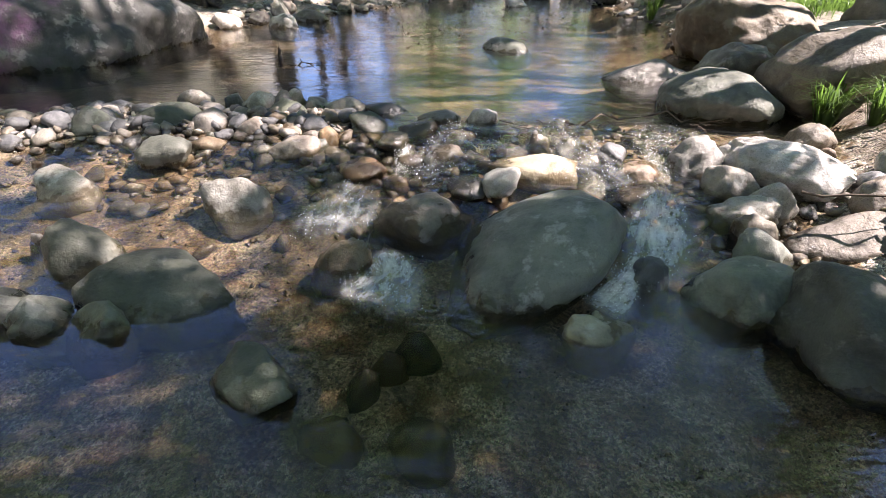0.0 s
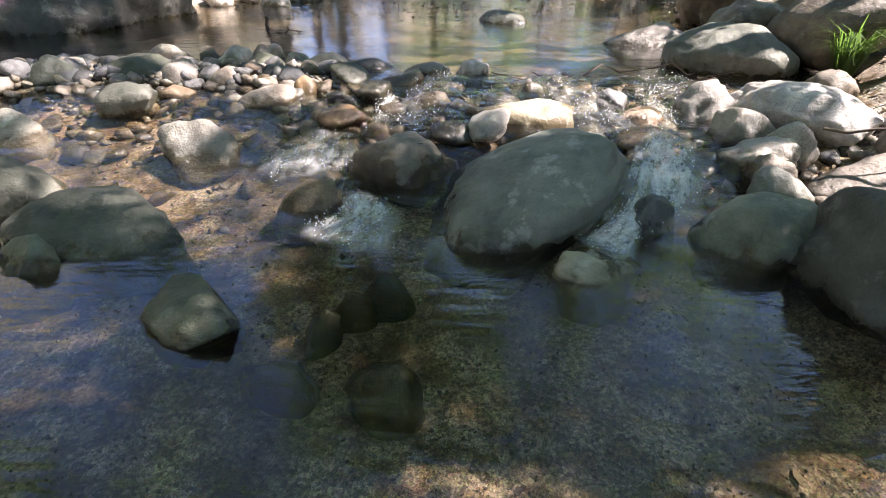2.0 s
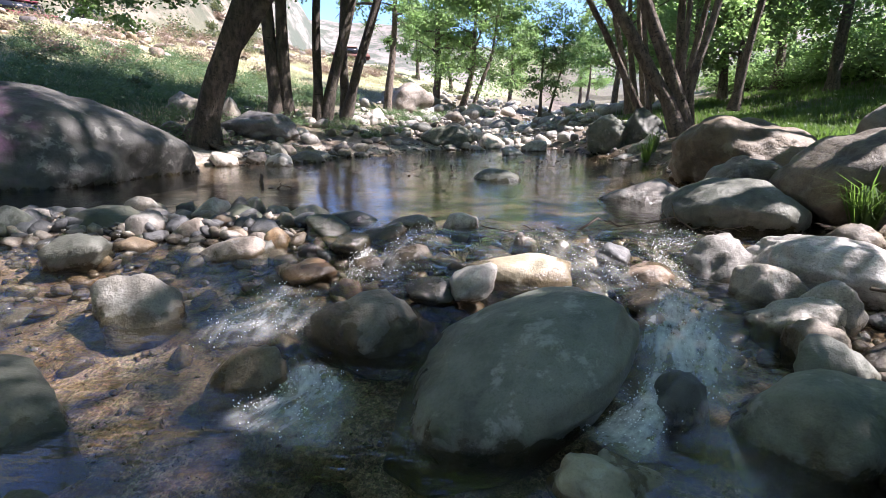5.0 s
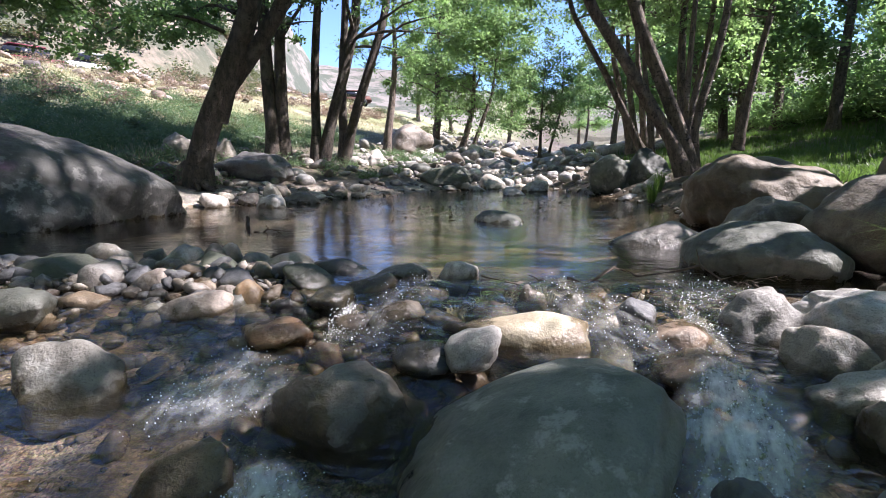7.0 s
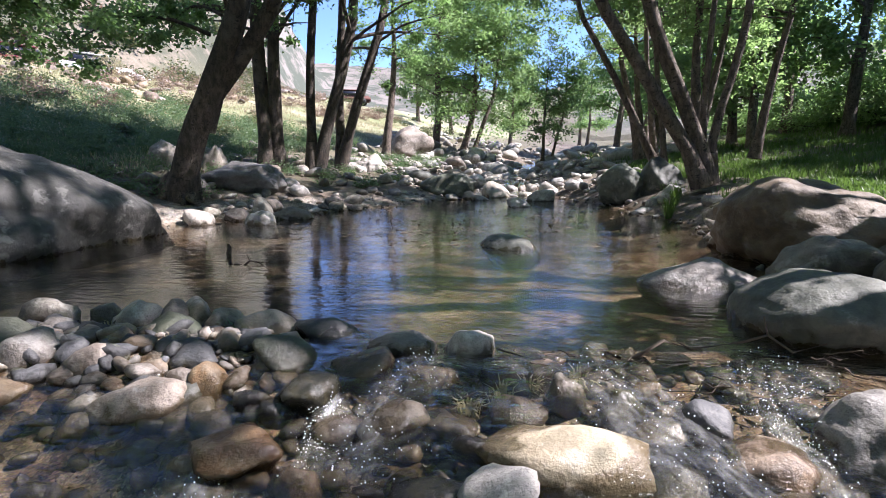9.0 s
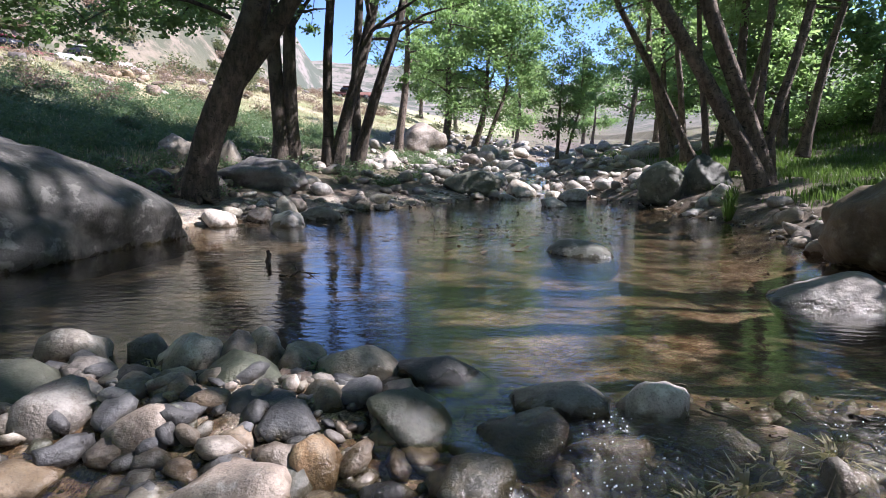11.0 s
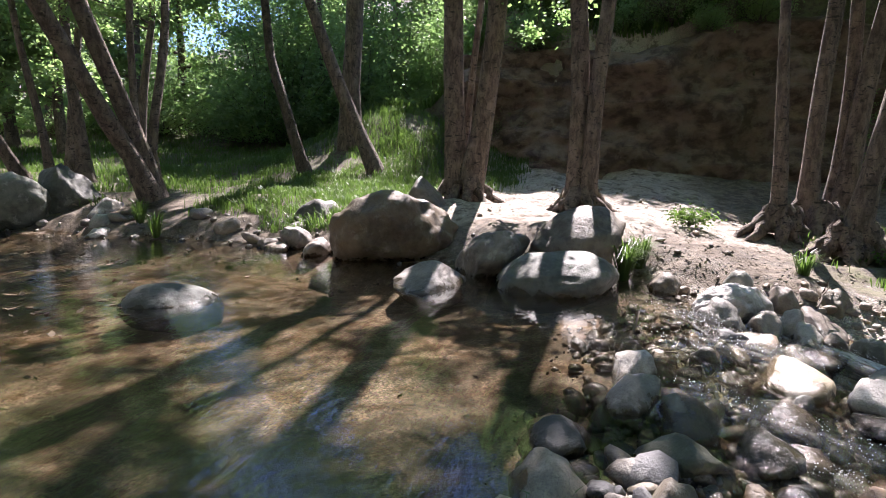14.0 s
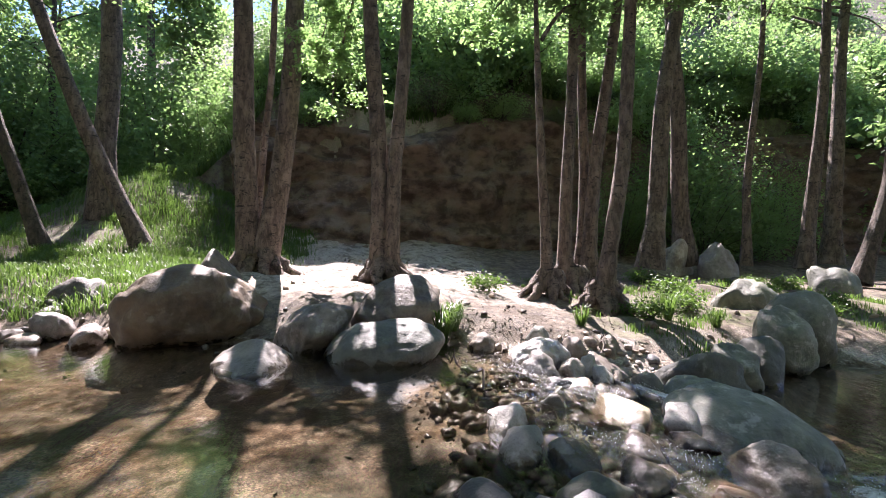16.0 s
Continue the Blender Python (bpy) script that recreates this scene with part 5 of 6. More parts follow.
tree("overhanging alder on the hillside's foot", [((-7.6, 9.2, 1.1), (-6.95, 9.0, 4.0), 0.14)], 9, 228, BARK_DARK, leaf_size=0.06, crown_from=3.0, count=22000, reach=2.2, arms=[((-6.95, 9.0, 3.2), (-4.4, 7.9, 2.45)), ((-6.95, 9.0, 3.4), (-3.9, 8.1, 2.55)), ((-6.95, 9.0, 3.4), (-4.7, 8.0, 2.75)), ((-6.95, 9.0, 3.0), (-4.3, 7.9, 2.7)), ((-6.95, 9.0, 3.0), (-6.6, 7.6, 2.55)), ((-6.95, 9.0, 3.2), (-5.6, 7.9, 2.7)), ((-6.95, 9.0, 3.6), (-4.2, 8.0, 2.15)), ((-6.95, 9.0, 4.0), (-3.6, 8.4, 3.0)), ((-6.95, 9.0, 3.4), (-5.2, 7.6, 2.5))], spray=0.22)
tree("young leafy willow beside the stream bed", [((3.4, 27, 1.0), (3.5, 27, 3), 0.09), ((3.8, 27.2, 1.0), (4.3, 27.3, 3), 0.07)], 5, 229, crown_from=0.8, count=11000, leaf=LEAF_BRIGHT, reach=1.4, leaf_size=0.11, name="willow")
far_a = tree("leafy tree far up the valley, also unseen behind the camera", [((9, 36, 1.6), (9.2, 36, 5), 0.2)], 10, 231, crown_from=1.4, count=12000, leaf=LEAF, reach=2.6, leaf_size=0.17, spray=0.6)
far_b = tree("bright leafy tree far up the valley, also unseen behind the camera", [((3, 46, 1.8), (3.2, 46, 5), 0.2)], 9, 232, crown_from=1.6, count=12000, leaf=LEAF_BRIGHT, reach=2.6, leaf_size=0.18, spray=0.6)
rng = random.Random(77)
def plant_copy(src, x, y, s):
    m = pose(x, y, ground_at(x, y), 0, 0, rng.uniform(0, 360))
    ob = copy_thing(src, m)
    ob.scale = (s, s, s * rng.uniform(0.9, 1.15))
    return ob
for x, y in ((11.5, 31), (8.5, 27), (10.0, 23), (13.5, 26), (12, 40), (15, 35), (9, 19.5), (12.5, 20.5), (16, 22), (18, 19), (20, 27), (8.2, 22), (20.5, 15.5), (21, 12), (23, 19), (26, 24), (18.5, 13.5), (15, 46), (20, 40), (-2, 52), (-6, 60), (12, 60), (19, 56), (25, 36), (27, 50), (14, 75), (5, 78)):
    plant_copy(far_a if rng.random() < 0.12 else far_b, x, y, rng.uniform(0.75, 1.15))

# unseen copies of the far tree, added behind the camera to cut the sky's light
for x, y in ((-7.5, 1.0), (-8.5, -3.5), (-7.0, -8.0), (-3.0, -13.0), (2.0, -15.0), (6.5, -12.0), (-11.5, 3.5), (-12.5, -6.0), (8.5, -9.5), (-1.0, -19.0), (-9.0, -14.0), (-10.0, 6.0)):
    plant_copy(far_a, x, y, rng.uniform(1.0, 1.35))


def bush(label, seed, w, h, count, leaf, size, name="bush"):
    """A rounded, ragged shrub of stems and leaves."""
    rng = np.random.RandomState(seed)
    thing = new(name)
    bits, C = [], []
    for i in range(14):
        az, out = rng.uniform(0, 6.28), rng.uniform(0.1, 1.0) * w
        top = np.array([math.cos(az) * out, math.sin(az) * out, h * rng.uniform(0.45, 1.0) * (1 - 0.45 * (out / w) ** 2)])
        pts = np.array([top * np.array([u, u, u ** 0.7]) for u in np.linspace(0, 1, 5)])
        bits.append(tube(pts, np.linspace(0.02, 0.005, 5), 4, seed + i))
        C += [pts[-1], pts[-1], pts[-2], pts[-3]]
    V, F = join(bits)
    part("stem", mesh_np("stem", V, F, BARK_DARK), thing)
    C = np.array(C)
    pts = C[rng.randint(0, len(C), count)] + rng.normal(size=(count, 3)) * np.array([w, w, h]) * 0.17
    pts[:, 2] = np.abs(pts[:, 2])
    V, F = leaves(pts, size, seed, 0.0)
    part("foliage", mesh_np("foliage", V, F, leaf, False), thing)
    return tagged(thing, label, "bush")


B1 = bush("leafy green shrub above the cut bank", 301, 1.1, 1.3, 3500, LEAF, 0.09)
B2 = bush("bright green shrub in the sun", 302, 1.2, 1.1, 3500, LEAF_BRIGHT, 0.09)
B3 = bush("grey-green sage bush on dry ground", 303, 0.8, 0.8, 2500, LEAF_GREY, 0.06)
B6 = bush("tall dark leafy shrub against the cut bank", 306, 1.5, 3.0, 7000, LEAF, 0.075)
B6.matrix_basis = pose(10.9, -3.2, ground_at(10.9, -3.2))
B4 = bush("bare dead brush on the dry hillside", 304, 1.0, 1.1, 1500, STRAW, 0.07)
B4.matrix_basis = pose(-17, 27, ground_at(-17, 27))
B1.matrix_basis = pose(12.8, 6.2, ground_at(12.8, 6.2))
B2.matrix_basis = pose(13.2, 1.0, ground_at(13.2, 1.0))
B3.matrix_basis = pose(12.9, 3.6, ground_at(12.9, 3.6))
for i in range(110):
    y = rng.uniform(-16, 15)
    x = (12.3 if y < 7.5 else 15.0) + 11 * rng.random() ** 1.6
    plant_copy(rng.choice((B1, B2, B2, B1, B3)), x, y, rng.uniform(0.7, 1.9))
for i in range(18):
    y = -12 + i * 1.1
    plant_copy(rng.choice((B1, B2, B3)), 12.75 + 0.6 * float(vnoise(y * 0.3, 3, 6)) + rng.uniform(-0.1, 0.5), y, rng.uniform(0.5, 1.0))
for i in range(9):
    plant_copy(B6, rng.uniform(10.5, 11.5), rng.uniform(-6.0, -0.6), rng.uniform(0.5, 1.15))
for i in range(50):
    x, y = rng.uniform(13.5, 22), rng.uniform(15, 32)
    plant_copy(rng.choice((B1, B2, B2)), x, y, rng.uniform(0.7, 1.5))


def thicket(label, count, seed, box, away, width, leaf, size, per=420):
    """Brush on the far hillside, too much to count: loose heaps of leaves and stems in one mesh."""
    rng = np.random.RandomState(seed)
    y = rng.uniform(box[0], box[1], count)
    x = np.interp(y, EDGE_Y, EDGE_L) - rng.uniform(away[0], away[1], count)
    w = rng.uniform(width[0], width[1], count)
    c = np.repeat(np.stack([x, y, land(x, y)[0]], 1), per, 0)
    ww = np.repeat(w, per)[:, None]
    o = rng.normal(size=(count * per, 3))
    o *= (rng.uniform(0.2, 1.0, count * per) / np.linalg.norm(o, axis=1))[:, None]
    o[:, 2] = np.abs(o[:, 2]) * 0.85
    V, F = leaves(c + o * ww, size, seed, 0.0)
    return tagged(new("brush", mesh_np("brush", V, F, leaf, False)), label, "bushes", kind="stuff")


thicket("grey-green leafy weeds at the hillside's foot", 420, 315, (7, 24), (1.6, 11.5), (0.16, 0.45), WEED, 0.05, 240)
thicket("thick leafy weeds on the shaded hillside", 380, 316, (9, 26), (6, 15), (0.3, 0.65), WEED, 0.065, 300)
thicket("grey-green sage scattered over the dry hillside", 90, 311, (12, 60), (7, 40), (0.35, 0.9), LEAF_GREY, 0.1)
thicket("pinkish dead brush on the road embankment", 130, 312, (12, 50), (13, 24), (0.35, 0.9), DEAD, 0.1, 300)
thicket("dark brush covering the hillside above the road", 200, 313, (12, 60), (25, 44), (0.7, 1.7), LEAF_GREY, 0.2)
thicket("dead brush among the green above the road", 90, 314, (12, 60), (25, 44), (0.6, 1.4), DEAD, 0.2)
for i in range(22):
    plant_copy(rng.choice((B1, B1, B2)), rng.uniform(14.5, 19), rng.uniform(11, 18.5), rng.uniform(1.2, 2.0))


B5 = bush("low leafy green weeds among the stones", 305, 1.0, 0.8, 900, BLADE, 0.13, "weed")
B5.matrix_basis = pose(3.7, 1.75, ground_at(3.7, 1.75) - 0.02)
B5.scale = (0.32, 0.32, 0.32)
for x, y in ((4.5, 0.9), (5.0, 0.4), (4.9, -0.9), (3.6, -0.6), (4.3, -1.6), (5.5, -1.9), (7.0, -2.2), (6.8, 0.0), (4.6, 3.5)):
    plant_copy(B5, x + rng.uniform(-0.2, 0.2), y + rng.uniform(-0.2, 0.2), rng.uniform(0.22, 0.42))


def blades(name, label, count, seed, box, height, mat, where=None, clump=0.0, lean=0.5, width=0.006):
    """Grass as one mesh of bent three-cornered blades."""
    rng = np.random.RandomState(seed)
    x, y = rng.uniform(box[0], box[1], count), rng.uniform(box[2], box[3], count)
    if clump:
        k = max(4, count // 60)
        cx, cy = rng.uniform(box[0], box[1], k), rng.uniform(box[2], box[3], k)
        j = rng.randint(0, k, count)
        x, y = cx[j] + rng.normal(size=count) * clump, cy[j] + rng.normal(size=count) * clump
    if where is not None:
        ok = where(x, y)
        x, y = x[ok], y[ok]
    n = len(x)
    z = land(x, y)[0]
    h = height * rng.uniform(0.45, 1.2, n)
    az, bend = rng.uniform(0, 6.28, n), lean * rng.uniform(0.1, 1.0, n) * h
    dx, dy = np.cos(az), np.sin(az)
    w = width * rng.uniform(0.6, 1.4, n)
    O = np.stack([x, y, z - 0.02], 1)
    S = np.stack([-dy * w, dx * w, np.zeros(n)], 1)
    M = O + np.stack([dx * bend * 0.35, dy * bend * 0.35, h * 0.6], 1)
    T = O + np.stack([dx * bend, dy * bend, h * (1 - 0.25 * lean)], 1)
    V = np.stack([O - S, O + S, M + S * 0.8, M - S * 0.8, T], 1).reshape(-1, 3)
    i = np.arange(n)[:, None] * 5
    F = np.concatenate([i + np.array([[0, 1, 2]]), i + np.array([[0, 2, 3]]), i + np.array([[3, 2, 4]])])
    return tagged(new(name, mesh_np(name, V, F, mat, False)), label, "grass", kind="stuff")


edge_r = lambda y: np.interp(y, EDGE_Y, EDGE_R)
edge_l = lambda y: np.interp(y, EDGE_Y, EDGE_L)
blades("grass", "lush green grass on the shaded bank", 10000, 401, (3.4, 12, 7.6, 16), 0.22, BLADE, lambda x, y: (x > edge_r(y) + 0.7) & (vnoise(x * 0.7, y * 0.7, 50) > -0.45), 0.12)
blades("grass", "lush grass beside the undercut boulder", 15000, 408, (3.7, 8.0, 7.5, 10.8), 0.2, BLADE, lambda x, y: (x > edge_r(y) + 0.5) & (vnoise(x * 0.9, y * 0.9, 58) > -0.6), 0.12, 0.8)
blades("grass", "tall sunny grass on the mound beside the cut bank", 30000, 407, (7.6, 13.2, 6.6, 13.5), 0.24, BLADE, lambda x, y: vnoise(x * 1.1, y * 1.1, 57) > -0.5, 0.16, 0.9)
blades("grass", "green grass at the edge of the stream", 13000, 402, (2.6, 7.0, -5, 2.6), 0.12, BLADE, lambda x, y: (x > edge_r(y) + 0.3) & (vnoise(x * 0.9, y * 0.9, 51) > 0.1), 0.1)
for i in range(46):
    y = rng.uniform(-13, 7.5)
    x = 11.75 + 0.6 * float(vnoise(y * 0.3, 3, 6)) + rng.uniform(0.1, 1.5)
    ob = plant_copy(rng.choice((B1, B1, B2, B3)), x, y, rng.uniform(0.45, 0.95))
    ob.location.z = max(ob.location.z, 4.35 + 0.5 * float(vnoise(y * 0.35, 0, 4)))
for i in range(22):
    plant_copy(rng.choice((B1, B2)), rng.uniform(13.4, 16), rng.uniform(6.8, 12.5), rng.uniform(0.5, 0.9))
for i in range(34):
    plant_copy(rng.choice((B1, B1, B6)), rng.uniform(13.5, 20), rng.uniform(8.0, 18.0), rng.uniform(0.9, 1.7))
blades("grass", "tall green grass above the cut bank", 42000, 403, (12.0, 15, -9, 12), 0.5, BLADE, lambda x, y: x > 12.42 + 0.6 * vnoise(y * 0.3, 3, 6), 0.2, 1.0, 0.014)
blades("dry_grass", "dry straw-coloured grass on the sunny slope", 70000, 404, (-22, -5.5, 11, 45), 0.2, STRAW, lambda x, y: (x < edge_l(y) - 4.0), 0.5, 0.8, 0.007)
blades("grass", "green grass and weeds in the hillside's shade", 26000, 405, (-18, -5.8, 6, 24), 0.26, WEED, lambda x, y: (x < edge_l(y) - 1.2) & (x > edge_l(y) - 12 + 2.0 * vnoise(x * 0.4, y * 0.4, 55)), 0.3, 1.1, 0.009)

blades("grass", "pale green grass on the open bank upstream", 30000, 406, (5, 16, 12, 26), 0.22, BLADE, lambda x, y: (x > edge_r(y) + 1.6), 0.4, 0.7, 0.008)


def tuft(label, x, y, seed, height=0.32, count=70, mat=None):
    rng = np.random.RandomState(seed)
    z = ground_at(x, y)
    az, h = rng.uniform(0, 6.28, count), height * rng.uniform(0.5, 1.15, count)
    r0 = rng.uniform(0, 0.05, count)
    V, F = [], []
    for i in range(count):
        d, s = np.array([math.cos(az[i]), math.sin(az[i]), 0]), np.array([-math.sin(az[i]), math.cos(az[i]), 0]) * 0.005
        o, out = d * r0[i], h[i] * rng.uniform(0.3, 0.9)
        m, t = o + d * out * 0.35 + np.array([0, 0, h[i] * 0.75]), o + d * out + np.array([0, 0, h[i] * rng.uniform(0.55, 1.0)])
        V += [o - s, o + s, m + s, m - s, t]
        b = i * 5
        F += [(b, b + 1, b + 2), (b, b + 2, b + 3), (b + 3, b + 2, b + 4)]
    ob = new("grass_tuft", mesh_np("grass_tuft", np.array(V), np.array(F), mat or BLADE, False))
    ob.location = (x, y, z - 0.01)
    return tagged(ob, label, "grass")


tuft("bright green grass tuft beside the boulders", 2.98, 4.4, 501, 0.44, 230)
tuft("bright green grass tuft beside the boulders", 3.25, 4.25, 502, 0.38, 200)
tuft("green grass tuft in the stony bank", 3.1, 2.85, 503, 0.26, 90)
tuft("green grass tuft among the roots", 3.9, 1.35, 504, 0.4, 120)
tuft("green grass tuft among the stones", 3.5, 0.95, 505, 0.26, 90)
tuft("green grass tuft below the boulder", 3.0, 0.2, 506, 0.26, 90)
tuft("green grass tuft at the water's edge", 3.5, 10.7, 507, 0.4, 120)
tuft("green grass tuft at the water's edge", 3.8, 11.3, 508, 0.4, 120)
tuft("green grass tuft under the big boulder", 3.75, 8.6, 509, 0.25, 90)

for i, (x, y, h) in enumerate(((-1.03, 4.74, 0.13), (-0.94, 4.68, 0.11), (0.5, 4.03, 0.12), (0.62, 4.12, 0.1), (0.36, 3.98, 0.1), (0.84, 4.16, 0.11), (-1.62, 4.62, 0.1))):
    tuft("dry straw and rootlets caught among the stones", x, y, 520 + i, h, 60, STRAW if i > 1 else WEED)


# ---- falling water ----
DROPLET_GLINT = plain("droplet_and_glint", (0.85, 0.87, 0.88), 0.15, 0.0, 0.0)
def cascade(label, points, width, churn, seed, fleck=True):
    """A tongue of broken water along points, with the white strongest where churn is high."""
    rng = np.random.RandomState(seed)
    P = np.array(points, float)
    n, m = 40, 18
    u = np.linspace(0, 1, n)
    t = np.linspace(0, 1, len(P))
    C = np.stack([np.interp(u, t, P[:, i]) for i in range(3)], 1)
    for _ in range(4): C[1:-1] = (C[:-2] + 2 * C[1:-1] + C[2:]) / 4
    T = np.gradient(C, axis=0)
    S = np.stack([T[:, 1], -T[:, 0], np.zeros(n)], 1)
    S /= np.linalg.norm(S, axis=1)[:, None] + 1e-9
    w = np.interp(u, t, width)
    v = np.linspace(-1, 1, m)
    G = C[:, None, :] + S[:, None, :] * (w[:, None] * v[None, :])[:, :, None]
    G[:, :, 2] += 0.03 * (1 - v ** 2)[None, :] * 0.6 + 0.018 * vnoise(G[:, :, 0] * 12, G[:, :, 1] * 9, seed) + 0.005 * vnoise(G[:, :, 0] * 30, G[:, :, 1] * 30, seed + 1)
    G[:, :, 2] -= 0.05 * np.abs(v[None, :]) ** 3
    foam = np.interp(u, t, churn)[:, None] * (1 - np.abs(v[None, :]) ** 2.2) * (np.minimum(1, np.minimum(u, 1 - u) * 8))[:, None]
    a = (np.arange(n - 1)[:, None] * m + np.arange(m - 1)[None, :]).ravel()
    me = mesh_np("cascade", G.reshape(-1, 3), np.stack([a, a + 1, a + m + 1, a + m], 1), FOAM)
    att = me.attributes.new("churn", "FLOAT", "POINT")
    att.data.foreach_set("value", foam.astype(np.float32).ravel())
    run = np.concatenate([[0], np.cumsum(np.linalg.norm(np.diff(C, axis=0), axis=1))])
    flow = np.stack([np.repeat(run[:, None], m, 1), w[:, None] * v[None, :], np.full((n, m), seed * 0.37)], 2)
    me.attributes.new("flow", "FLOAT_VECTOR", "POINT").data.foreach_set("vector", flow.astype(np.float32).ravel())
    ob = tagged(new("cascade", me), label, "cascade")
    # white flecks: spray, and dots painted in for sun glints on the water
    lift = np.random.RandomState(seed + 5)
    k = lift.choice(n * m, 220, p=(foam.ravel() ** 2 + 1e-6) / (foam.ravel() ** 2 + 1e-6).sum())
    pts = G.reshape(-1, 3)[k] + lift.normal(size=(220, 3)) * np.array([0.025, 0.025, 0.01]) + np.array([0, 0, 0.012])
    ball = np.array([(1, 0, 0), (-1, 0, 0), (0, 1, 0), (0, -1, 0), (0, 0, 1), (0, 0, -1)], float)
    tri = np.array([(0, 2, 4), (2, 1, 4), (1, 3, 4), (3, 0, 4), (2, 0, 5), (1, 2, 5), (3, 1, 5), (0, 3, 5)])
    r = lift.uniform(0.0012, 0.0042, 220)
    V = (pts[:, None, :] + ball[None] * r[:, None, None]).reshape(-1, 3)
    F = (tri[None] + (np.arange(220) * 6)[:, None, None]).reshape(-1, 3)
    if fleck: tagged(part("spray", mesh_np("spray", V, F, DROPLET_GLINT), ob, "white flecks of spray and painted sun glints"), "white flecks of spray and painted sun glints", kind="stuff")
    return ob


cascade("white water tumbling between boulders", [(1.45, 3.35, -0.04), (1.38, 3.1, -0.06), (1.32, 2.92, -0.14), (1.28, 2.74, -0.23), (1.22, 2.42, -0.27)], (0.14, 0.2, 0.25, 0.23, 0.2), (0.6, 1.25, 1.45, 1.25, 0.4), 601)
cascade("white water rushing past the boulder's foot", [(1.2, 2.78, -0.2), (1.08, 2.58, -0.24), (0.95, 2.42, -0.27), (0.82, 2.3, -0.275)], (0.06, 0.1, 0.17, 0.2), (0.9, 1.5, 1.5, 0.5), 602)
cascade("churned greenish water spreading into the pool", [(1.28, 2.62, -0.262), (1.3, 2.4, -0.272), (1.35, 2.15, -0.276), (1.3, 1.9, -0.277)], (0.12, 0.2, 0.24, 0.2), (0.6, 0.6, 0.45, 0.1), 607, False)
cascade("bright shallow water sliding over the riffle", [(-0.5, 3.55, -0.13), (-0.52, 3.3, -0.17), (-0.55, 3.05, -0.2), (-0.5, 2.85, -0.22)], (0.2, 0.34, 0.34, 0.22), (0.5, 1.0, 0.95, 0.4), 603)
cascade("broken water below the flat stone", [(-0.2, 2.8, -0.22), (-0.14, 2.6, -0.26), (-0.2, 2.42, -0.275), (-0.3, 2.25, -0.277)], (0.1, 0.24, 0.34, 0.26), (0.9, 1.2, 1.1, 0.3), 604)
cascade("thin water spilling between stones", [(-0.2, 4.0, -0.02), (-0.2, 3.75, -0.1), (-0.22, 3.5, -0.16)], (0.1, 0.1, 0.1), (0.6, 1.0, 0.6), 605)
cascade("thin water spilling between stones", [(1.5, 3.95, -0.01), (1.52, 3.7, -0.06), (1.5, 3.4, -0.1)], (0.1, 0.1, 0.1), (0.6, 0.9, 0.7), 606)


# spills over the bar, whose white flecks stand for sun glints
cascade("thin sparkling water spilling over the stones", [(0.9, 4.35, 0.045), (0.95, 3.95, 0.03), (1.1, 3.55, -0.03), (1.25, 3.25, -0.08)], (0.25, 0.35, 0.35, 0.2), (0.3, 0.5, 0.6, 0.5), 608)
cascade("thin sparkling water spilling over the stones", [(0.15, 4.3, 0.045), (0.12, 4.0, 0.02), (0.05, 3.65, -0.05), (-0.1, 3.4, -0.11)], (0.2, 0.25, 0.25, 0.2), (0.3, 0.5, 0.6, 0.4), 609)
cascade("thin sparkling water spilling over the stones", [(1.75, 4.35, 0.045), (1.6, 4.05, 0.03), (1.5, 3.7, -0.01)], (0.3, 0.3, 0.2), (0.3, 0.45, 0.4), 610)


# ---- driftwood and litter ----
def twig(label, a, b, r, seed, name="twig", bend=0.05):
    rng = np.random.RandomState(seed)
    a, b = np.array(a, float), np.array(b, float)
    L = np.linalg.norm(b - a)
    P = np.array([a + (b - a) * u + rng.normal(size=3) * bend * L * math.sin(u * 3.14) for u in np.linspace(0, 1, 8)])
    bits = [tube(P - a, np.linspace(r, r * 0.4, 8), 6, seed)]
    for k in (3, 5):
        q = P[k] - a
        e = rng.normal(size=3) * L * 0.16 + (b - a) * 0.12
        bits.append(tube(np.array([q, q + e * 0.5, q + e]), (r * 0.5, r * 0.35, r * 0.2), 5, seed))
    V, F = join(bits)
    ob = new(name, mesh_np(name, V, F, TWIG))
    ob.location = a
    return tagged(ob, label, "twig")


rng = random.Random(9)
for i in range(34):
    x, y = rng.uniform(0.3, 2.2), rng.uniform(3.85, 4.5)
    az, L = rng.uniform(-0.4, 0.6), rng.uniform(0.08, 0.3)
    twig("dead twig caught among the wet stones", (x, y, rng.uniform(-0.02, 0.06)), (x + L * math.cos(az), y + L * math.sin(az), rng.uniform(-0.02, 0.07)), rng.uniform(0.002, 0.005), 700 + i)
twig("long bare stick lying along the bar", (1.0, 4.35, 0.04), (2.1, 4.5, 0.06), 0.011, 731, "stick")
twig("bare stick on the bank", (2.1, 3.05, 0.06), (2.75, 2.75, 0.1), 0.009, 732, "stick")
twig("bare stick on the bank", (2.0, 1.95, -0.2), (2.5, 1.85, -0.05), 0.007, 733, "stick")
twig("bare twig standing in the pool", (-0.75, 9.3, -0.1), (-0.95, 9.35, 0.4), 0.006, 734, "stick")
twig("snag of driftwood lying in the pool", (-1.8, 6.5, 0.0), (-1.5, 6.55, 0.015), 0.012, 735, "stick")
twig("snag of driftwood standing in the pool", (-2.05, 6.9, -0.1), (-2.05, 6.92, 0.12), 0.035, 736, "stick")
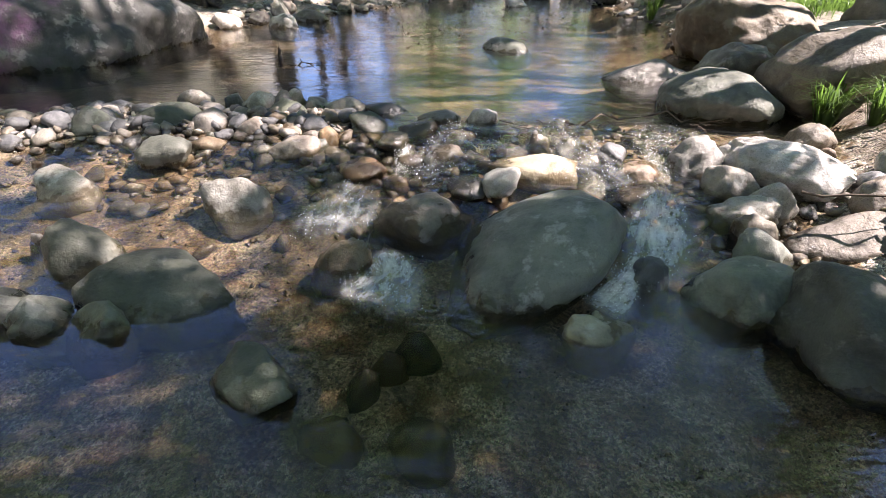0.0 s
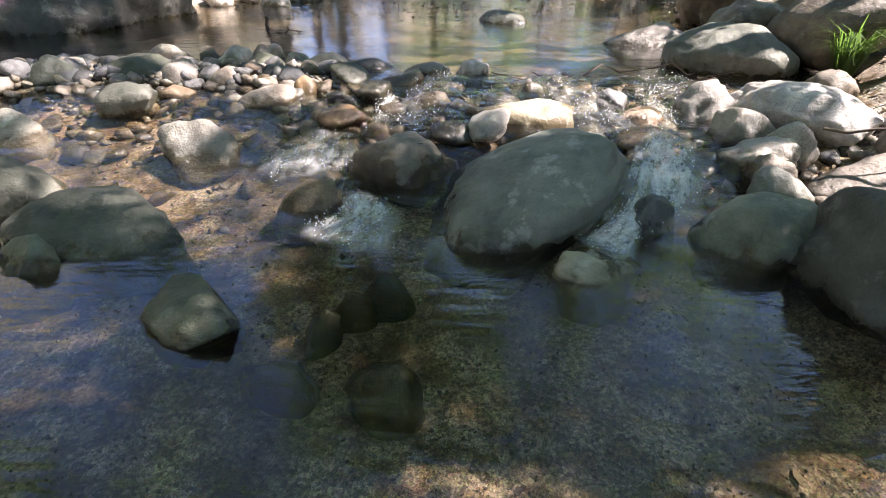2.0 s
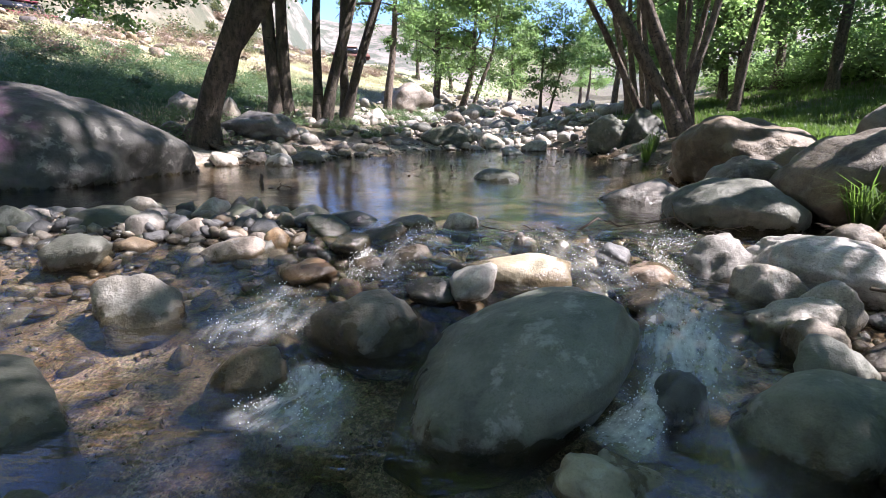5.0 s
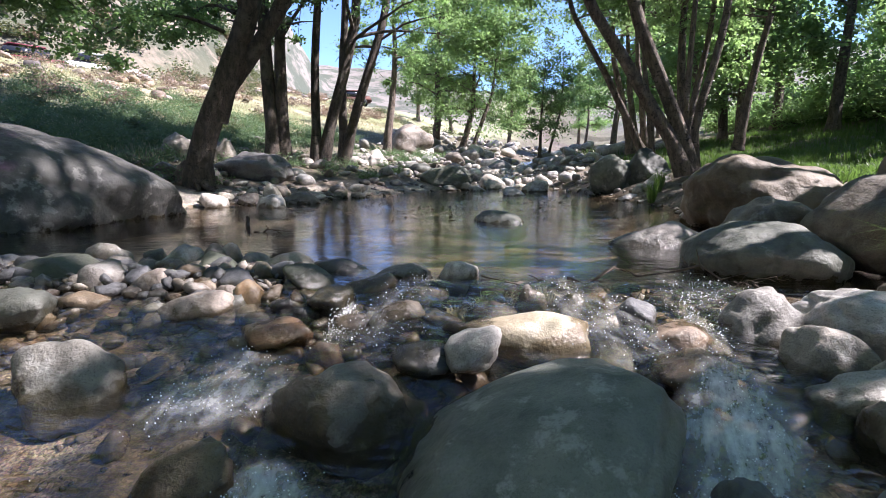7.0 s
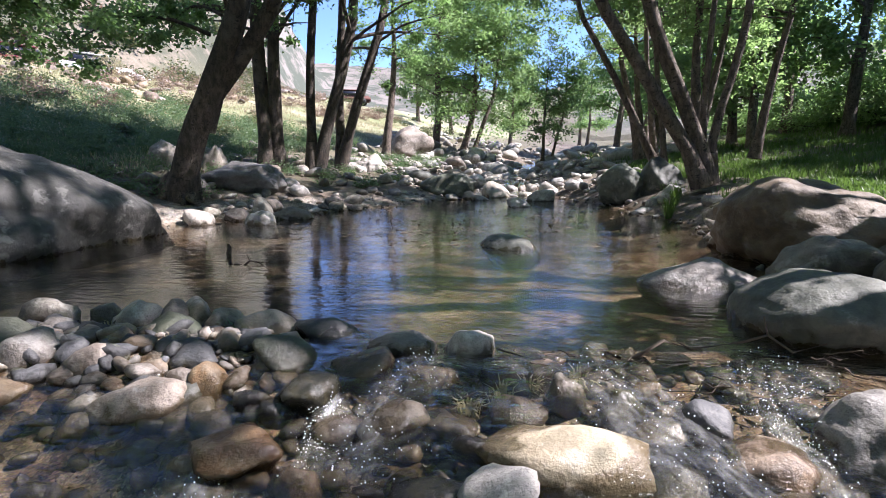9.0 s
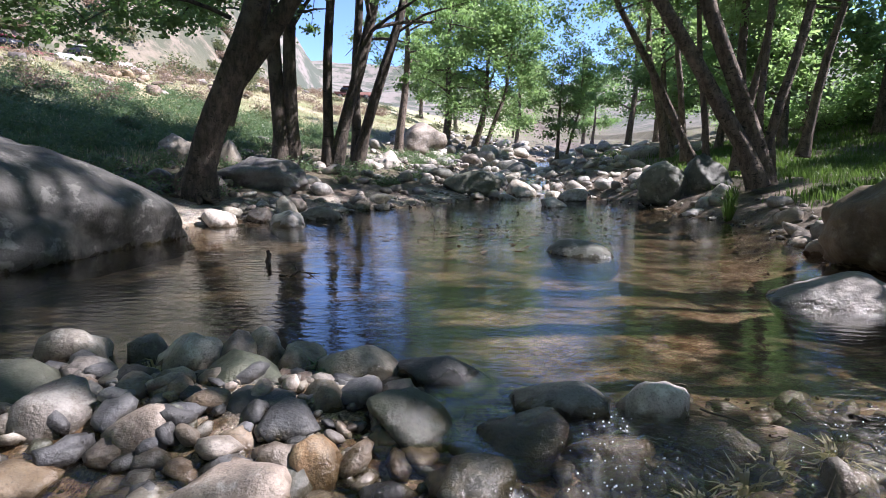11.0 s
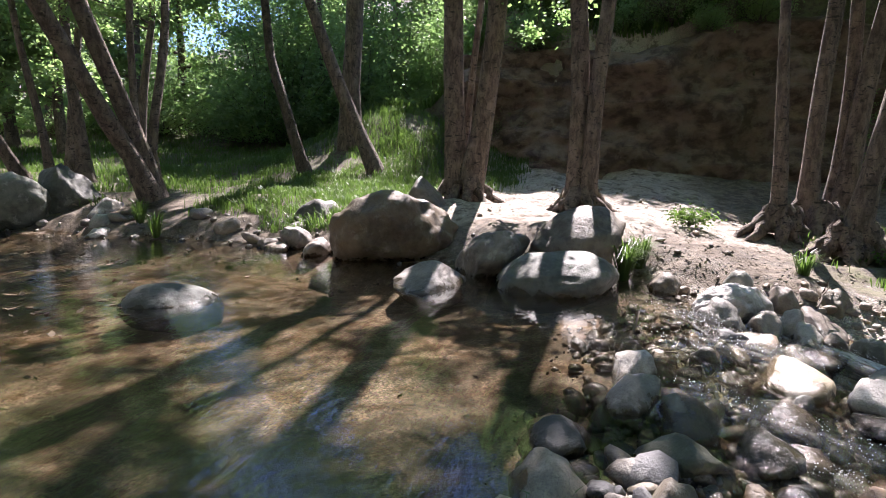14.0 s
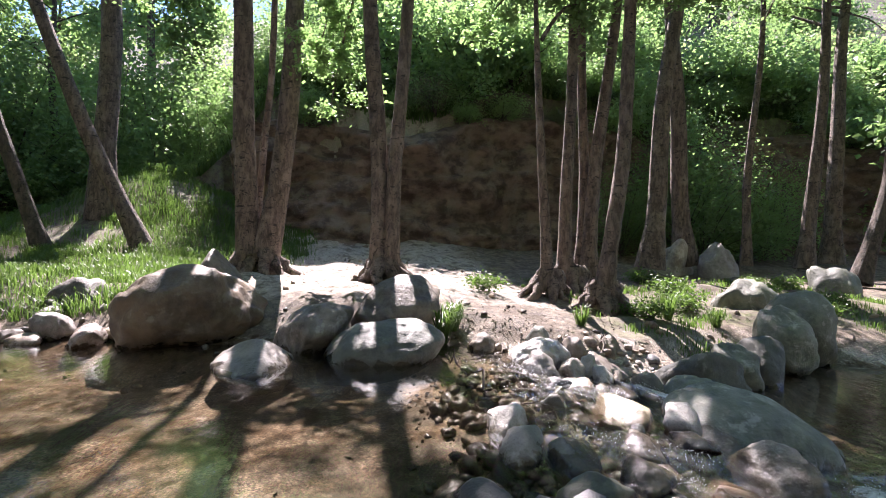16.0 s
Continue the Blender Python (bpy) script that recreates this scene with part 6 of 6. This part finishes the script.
twig("thin upright twig by the stones", (2.95, 4.75, 0.1), (2.85, 4.8, 0.42), 0.004, 737, "stick")


def litter(label, count, seed, box, size, z=None):
    rng = np.random.RandomState(seed)
    x, y = rng.normal((box[0] + box[1]) / 2, (box[1] - box[0]) / 3, count), rng.normal((box[2] + box[3]) / 2, (box[3] - box[2]) / 3, count)
    zz = np.full(count, z) if z is not None else land(x, y)[0] + 0.012
    a = rng.uniform(0, 6.28, count)
    s = size * rng.uniform(0.4, 1.3, count)
    c = np.stack([x, y, zz], 1)
    d = np.stack([np.cos(a), np.sin(a), rng.uniform(-0.2, 0.2, count)], 1) * s[:, None]
    e = np.stack([-np.sin(a), np.cos(a), rng.uniform(-0.2, 0.2, count)], 1) * (s * 0.35)[:, None]
    V = np.stack([c - d, c + e, c + d, c - e], 1).reshape(-1, 3)
    F = np.arange(count * 4).reshape(-1, 4)
    return tagged(new("leaf_litter", mesh_np("leaf_litter", V, F, LITTER, False)), label, "litter", kind="stuff")


litter("dark leaves and scum floating on the pool", 260, 801, (-1.9, 1.4, 8.2, 10.4), 0.05, 0.006)
litter("dead leaves floating near the inlet", 160, 802, (0.5, 2.5, 9.5, 12.5), 0.05, 0.006)
litter("fallen leaves and twigs on the stony bank", 900, 805, (1.9, 4.2, 2.4, 4.8), 0.025)
litter("bits of bark and twigs under the trees", 3000, 806, (3.0, 8, -2, 7), 0.02)
litter("fallen leaves under the trees", 3600, 803, (2.5, 9, -3, 8), 0.035)
litter("fallen leaves on the gravel bank", 1200, 804, (-5.5, -2.0, 10, 16), 0.04)


# ---- things on the hillside ----
def car(label, paint, x, y, turn, name="car"):
    thing = new(name)
    def block(nm, sx, sy, sz, cx, cy, cz, mat, bev, taper=1.0):
        bm = bmesh.new()
        bmesh.ops.create_cube(bm, size=1.0)
        for v in bm.verts:
            t = taper if v.co.z > 0 else 1.0
            v.co = Vector((v.co.x * sx * t + cx, v.co.y * sy * (0.5 + 0.5 * t) + cy, v.co.z * sz + cz))
        bmesh.ops.bevel(bm, geom=bm.edges[:], offset=bev, segments=3, affect="EDGES")
        return part(nm, from_bm(nm, bm, mat), thing)
    block("body", 4.3, 1.75, 0.62, 0, 0, 0.62, paint, 0.16, 0.97)
    block("cabin", 2.5, 1.6, 0.62, -0.15, 0, 1.2, CAR_GLASS, 0.14, 0.72)
    block("roof", 1.75, 1.4, 0.1, -0.15, 0, 1.5, paint, 0.04)
    for sx in (-1.35, 1.35):
        for sy in (-0.8, 0.8):
            bm = bmesh.new()
            bmesh.ops.create_cone(bm, cap_ends=True, segments=24, radius1=0.33, radius2=0.33, depth=0.2, matrix=pose(sx, sy, 0.33, 90))
            bmesh.ops.bevel(bm, geom=[e for e in bm.edges if len(e.link_faces) == 2 and e.calc_face_angle() > 1.0], offset=0.03, segments=2, affect="EDGES")
            part("wheel", from_bm("wheel", bm, TYRE), thing)
    thing.matrix_basis = pose(x, y, ground_at(x, y) + 0.02, 0, 0, turn)
    return tagged(thing, label, "car")


car("white car parked on the road above the slope", CAR_WHITE, -22.6, 33.6, 60)
car("dark red car parked on the road above the slope", CAR_RED, -24.6, 30.6, 60)
car("red car parked far up the valley, half hidden by trunks", RUST, -13.2, 60.0, 10)
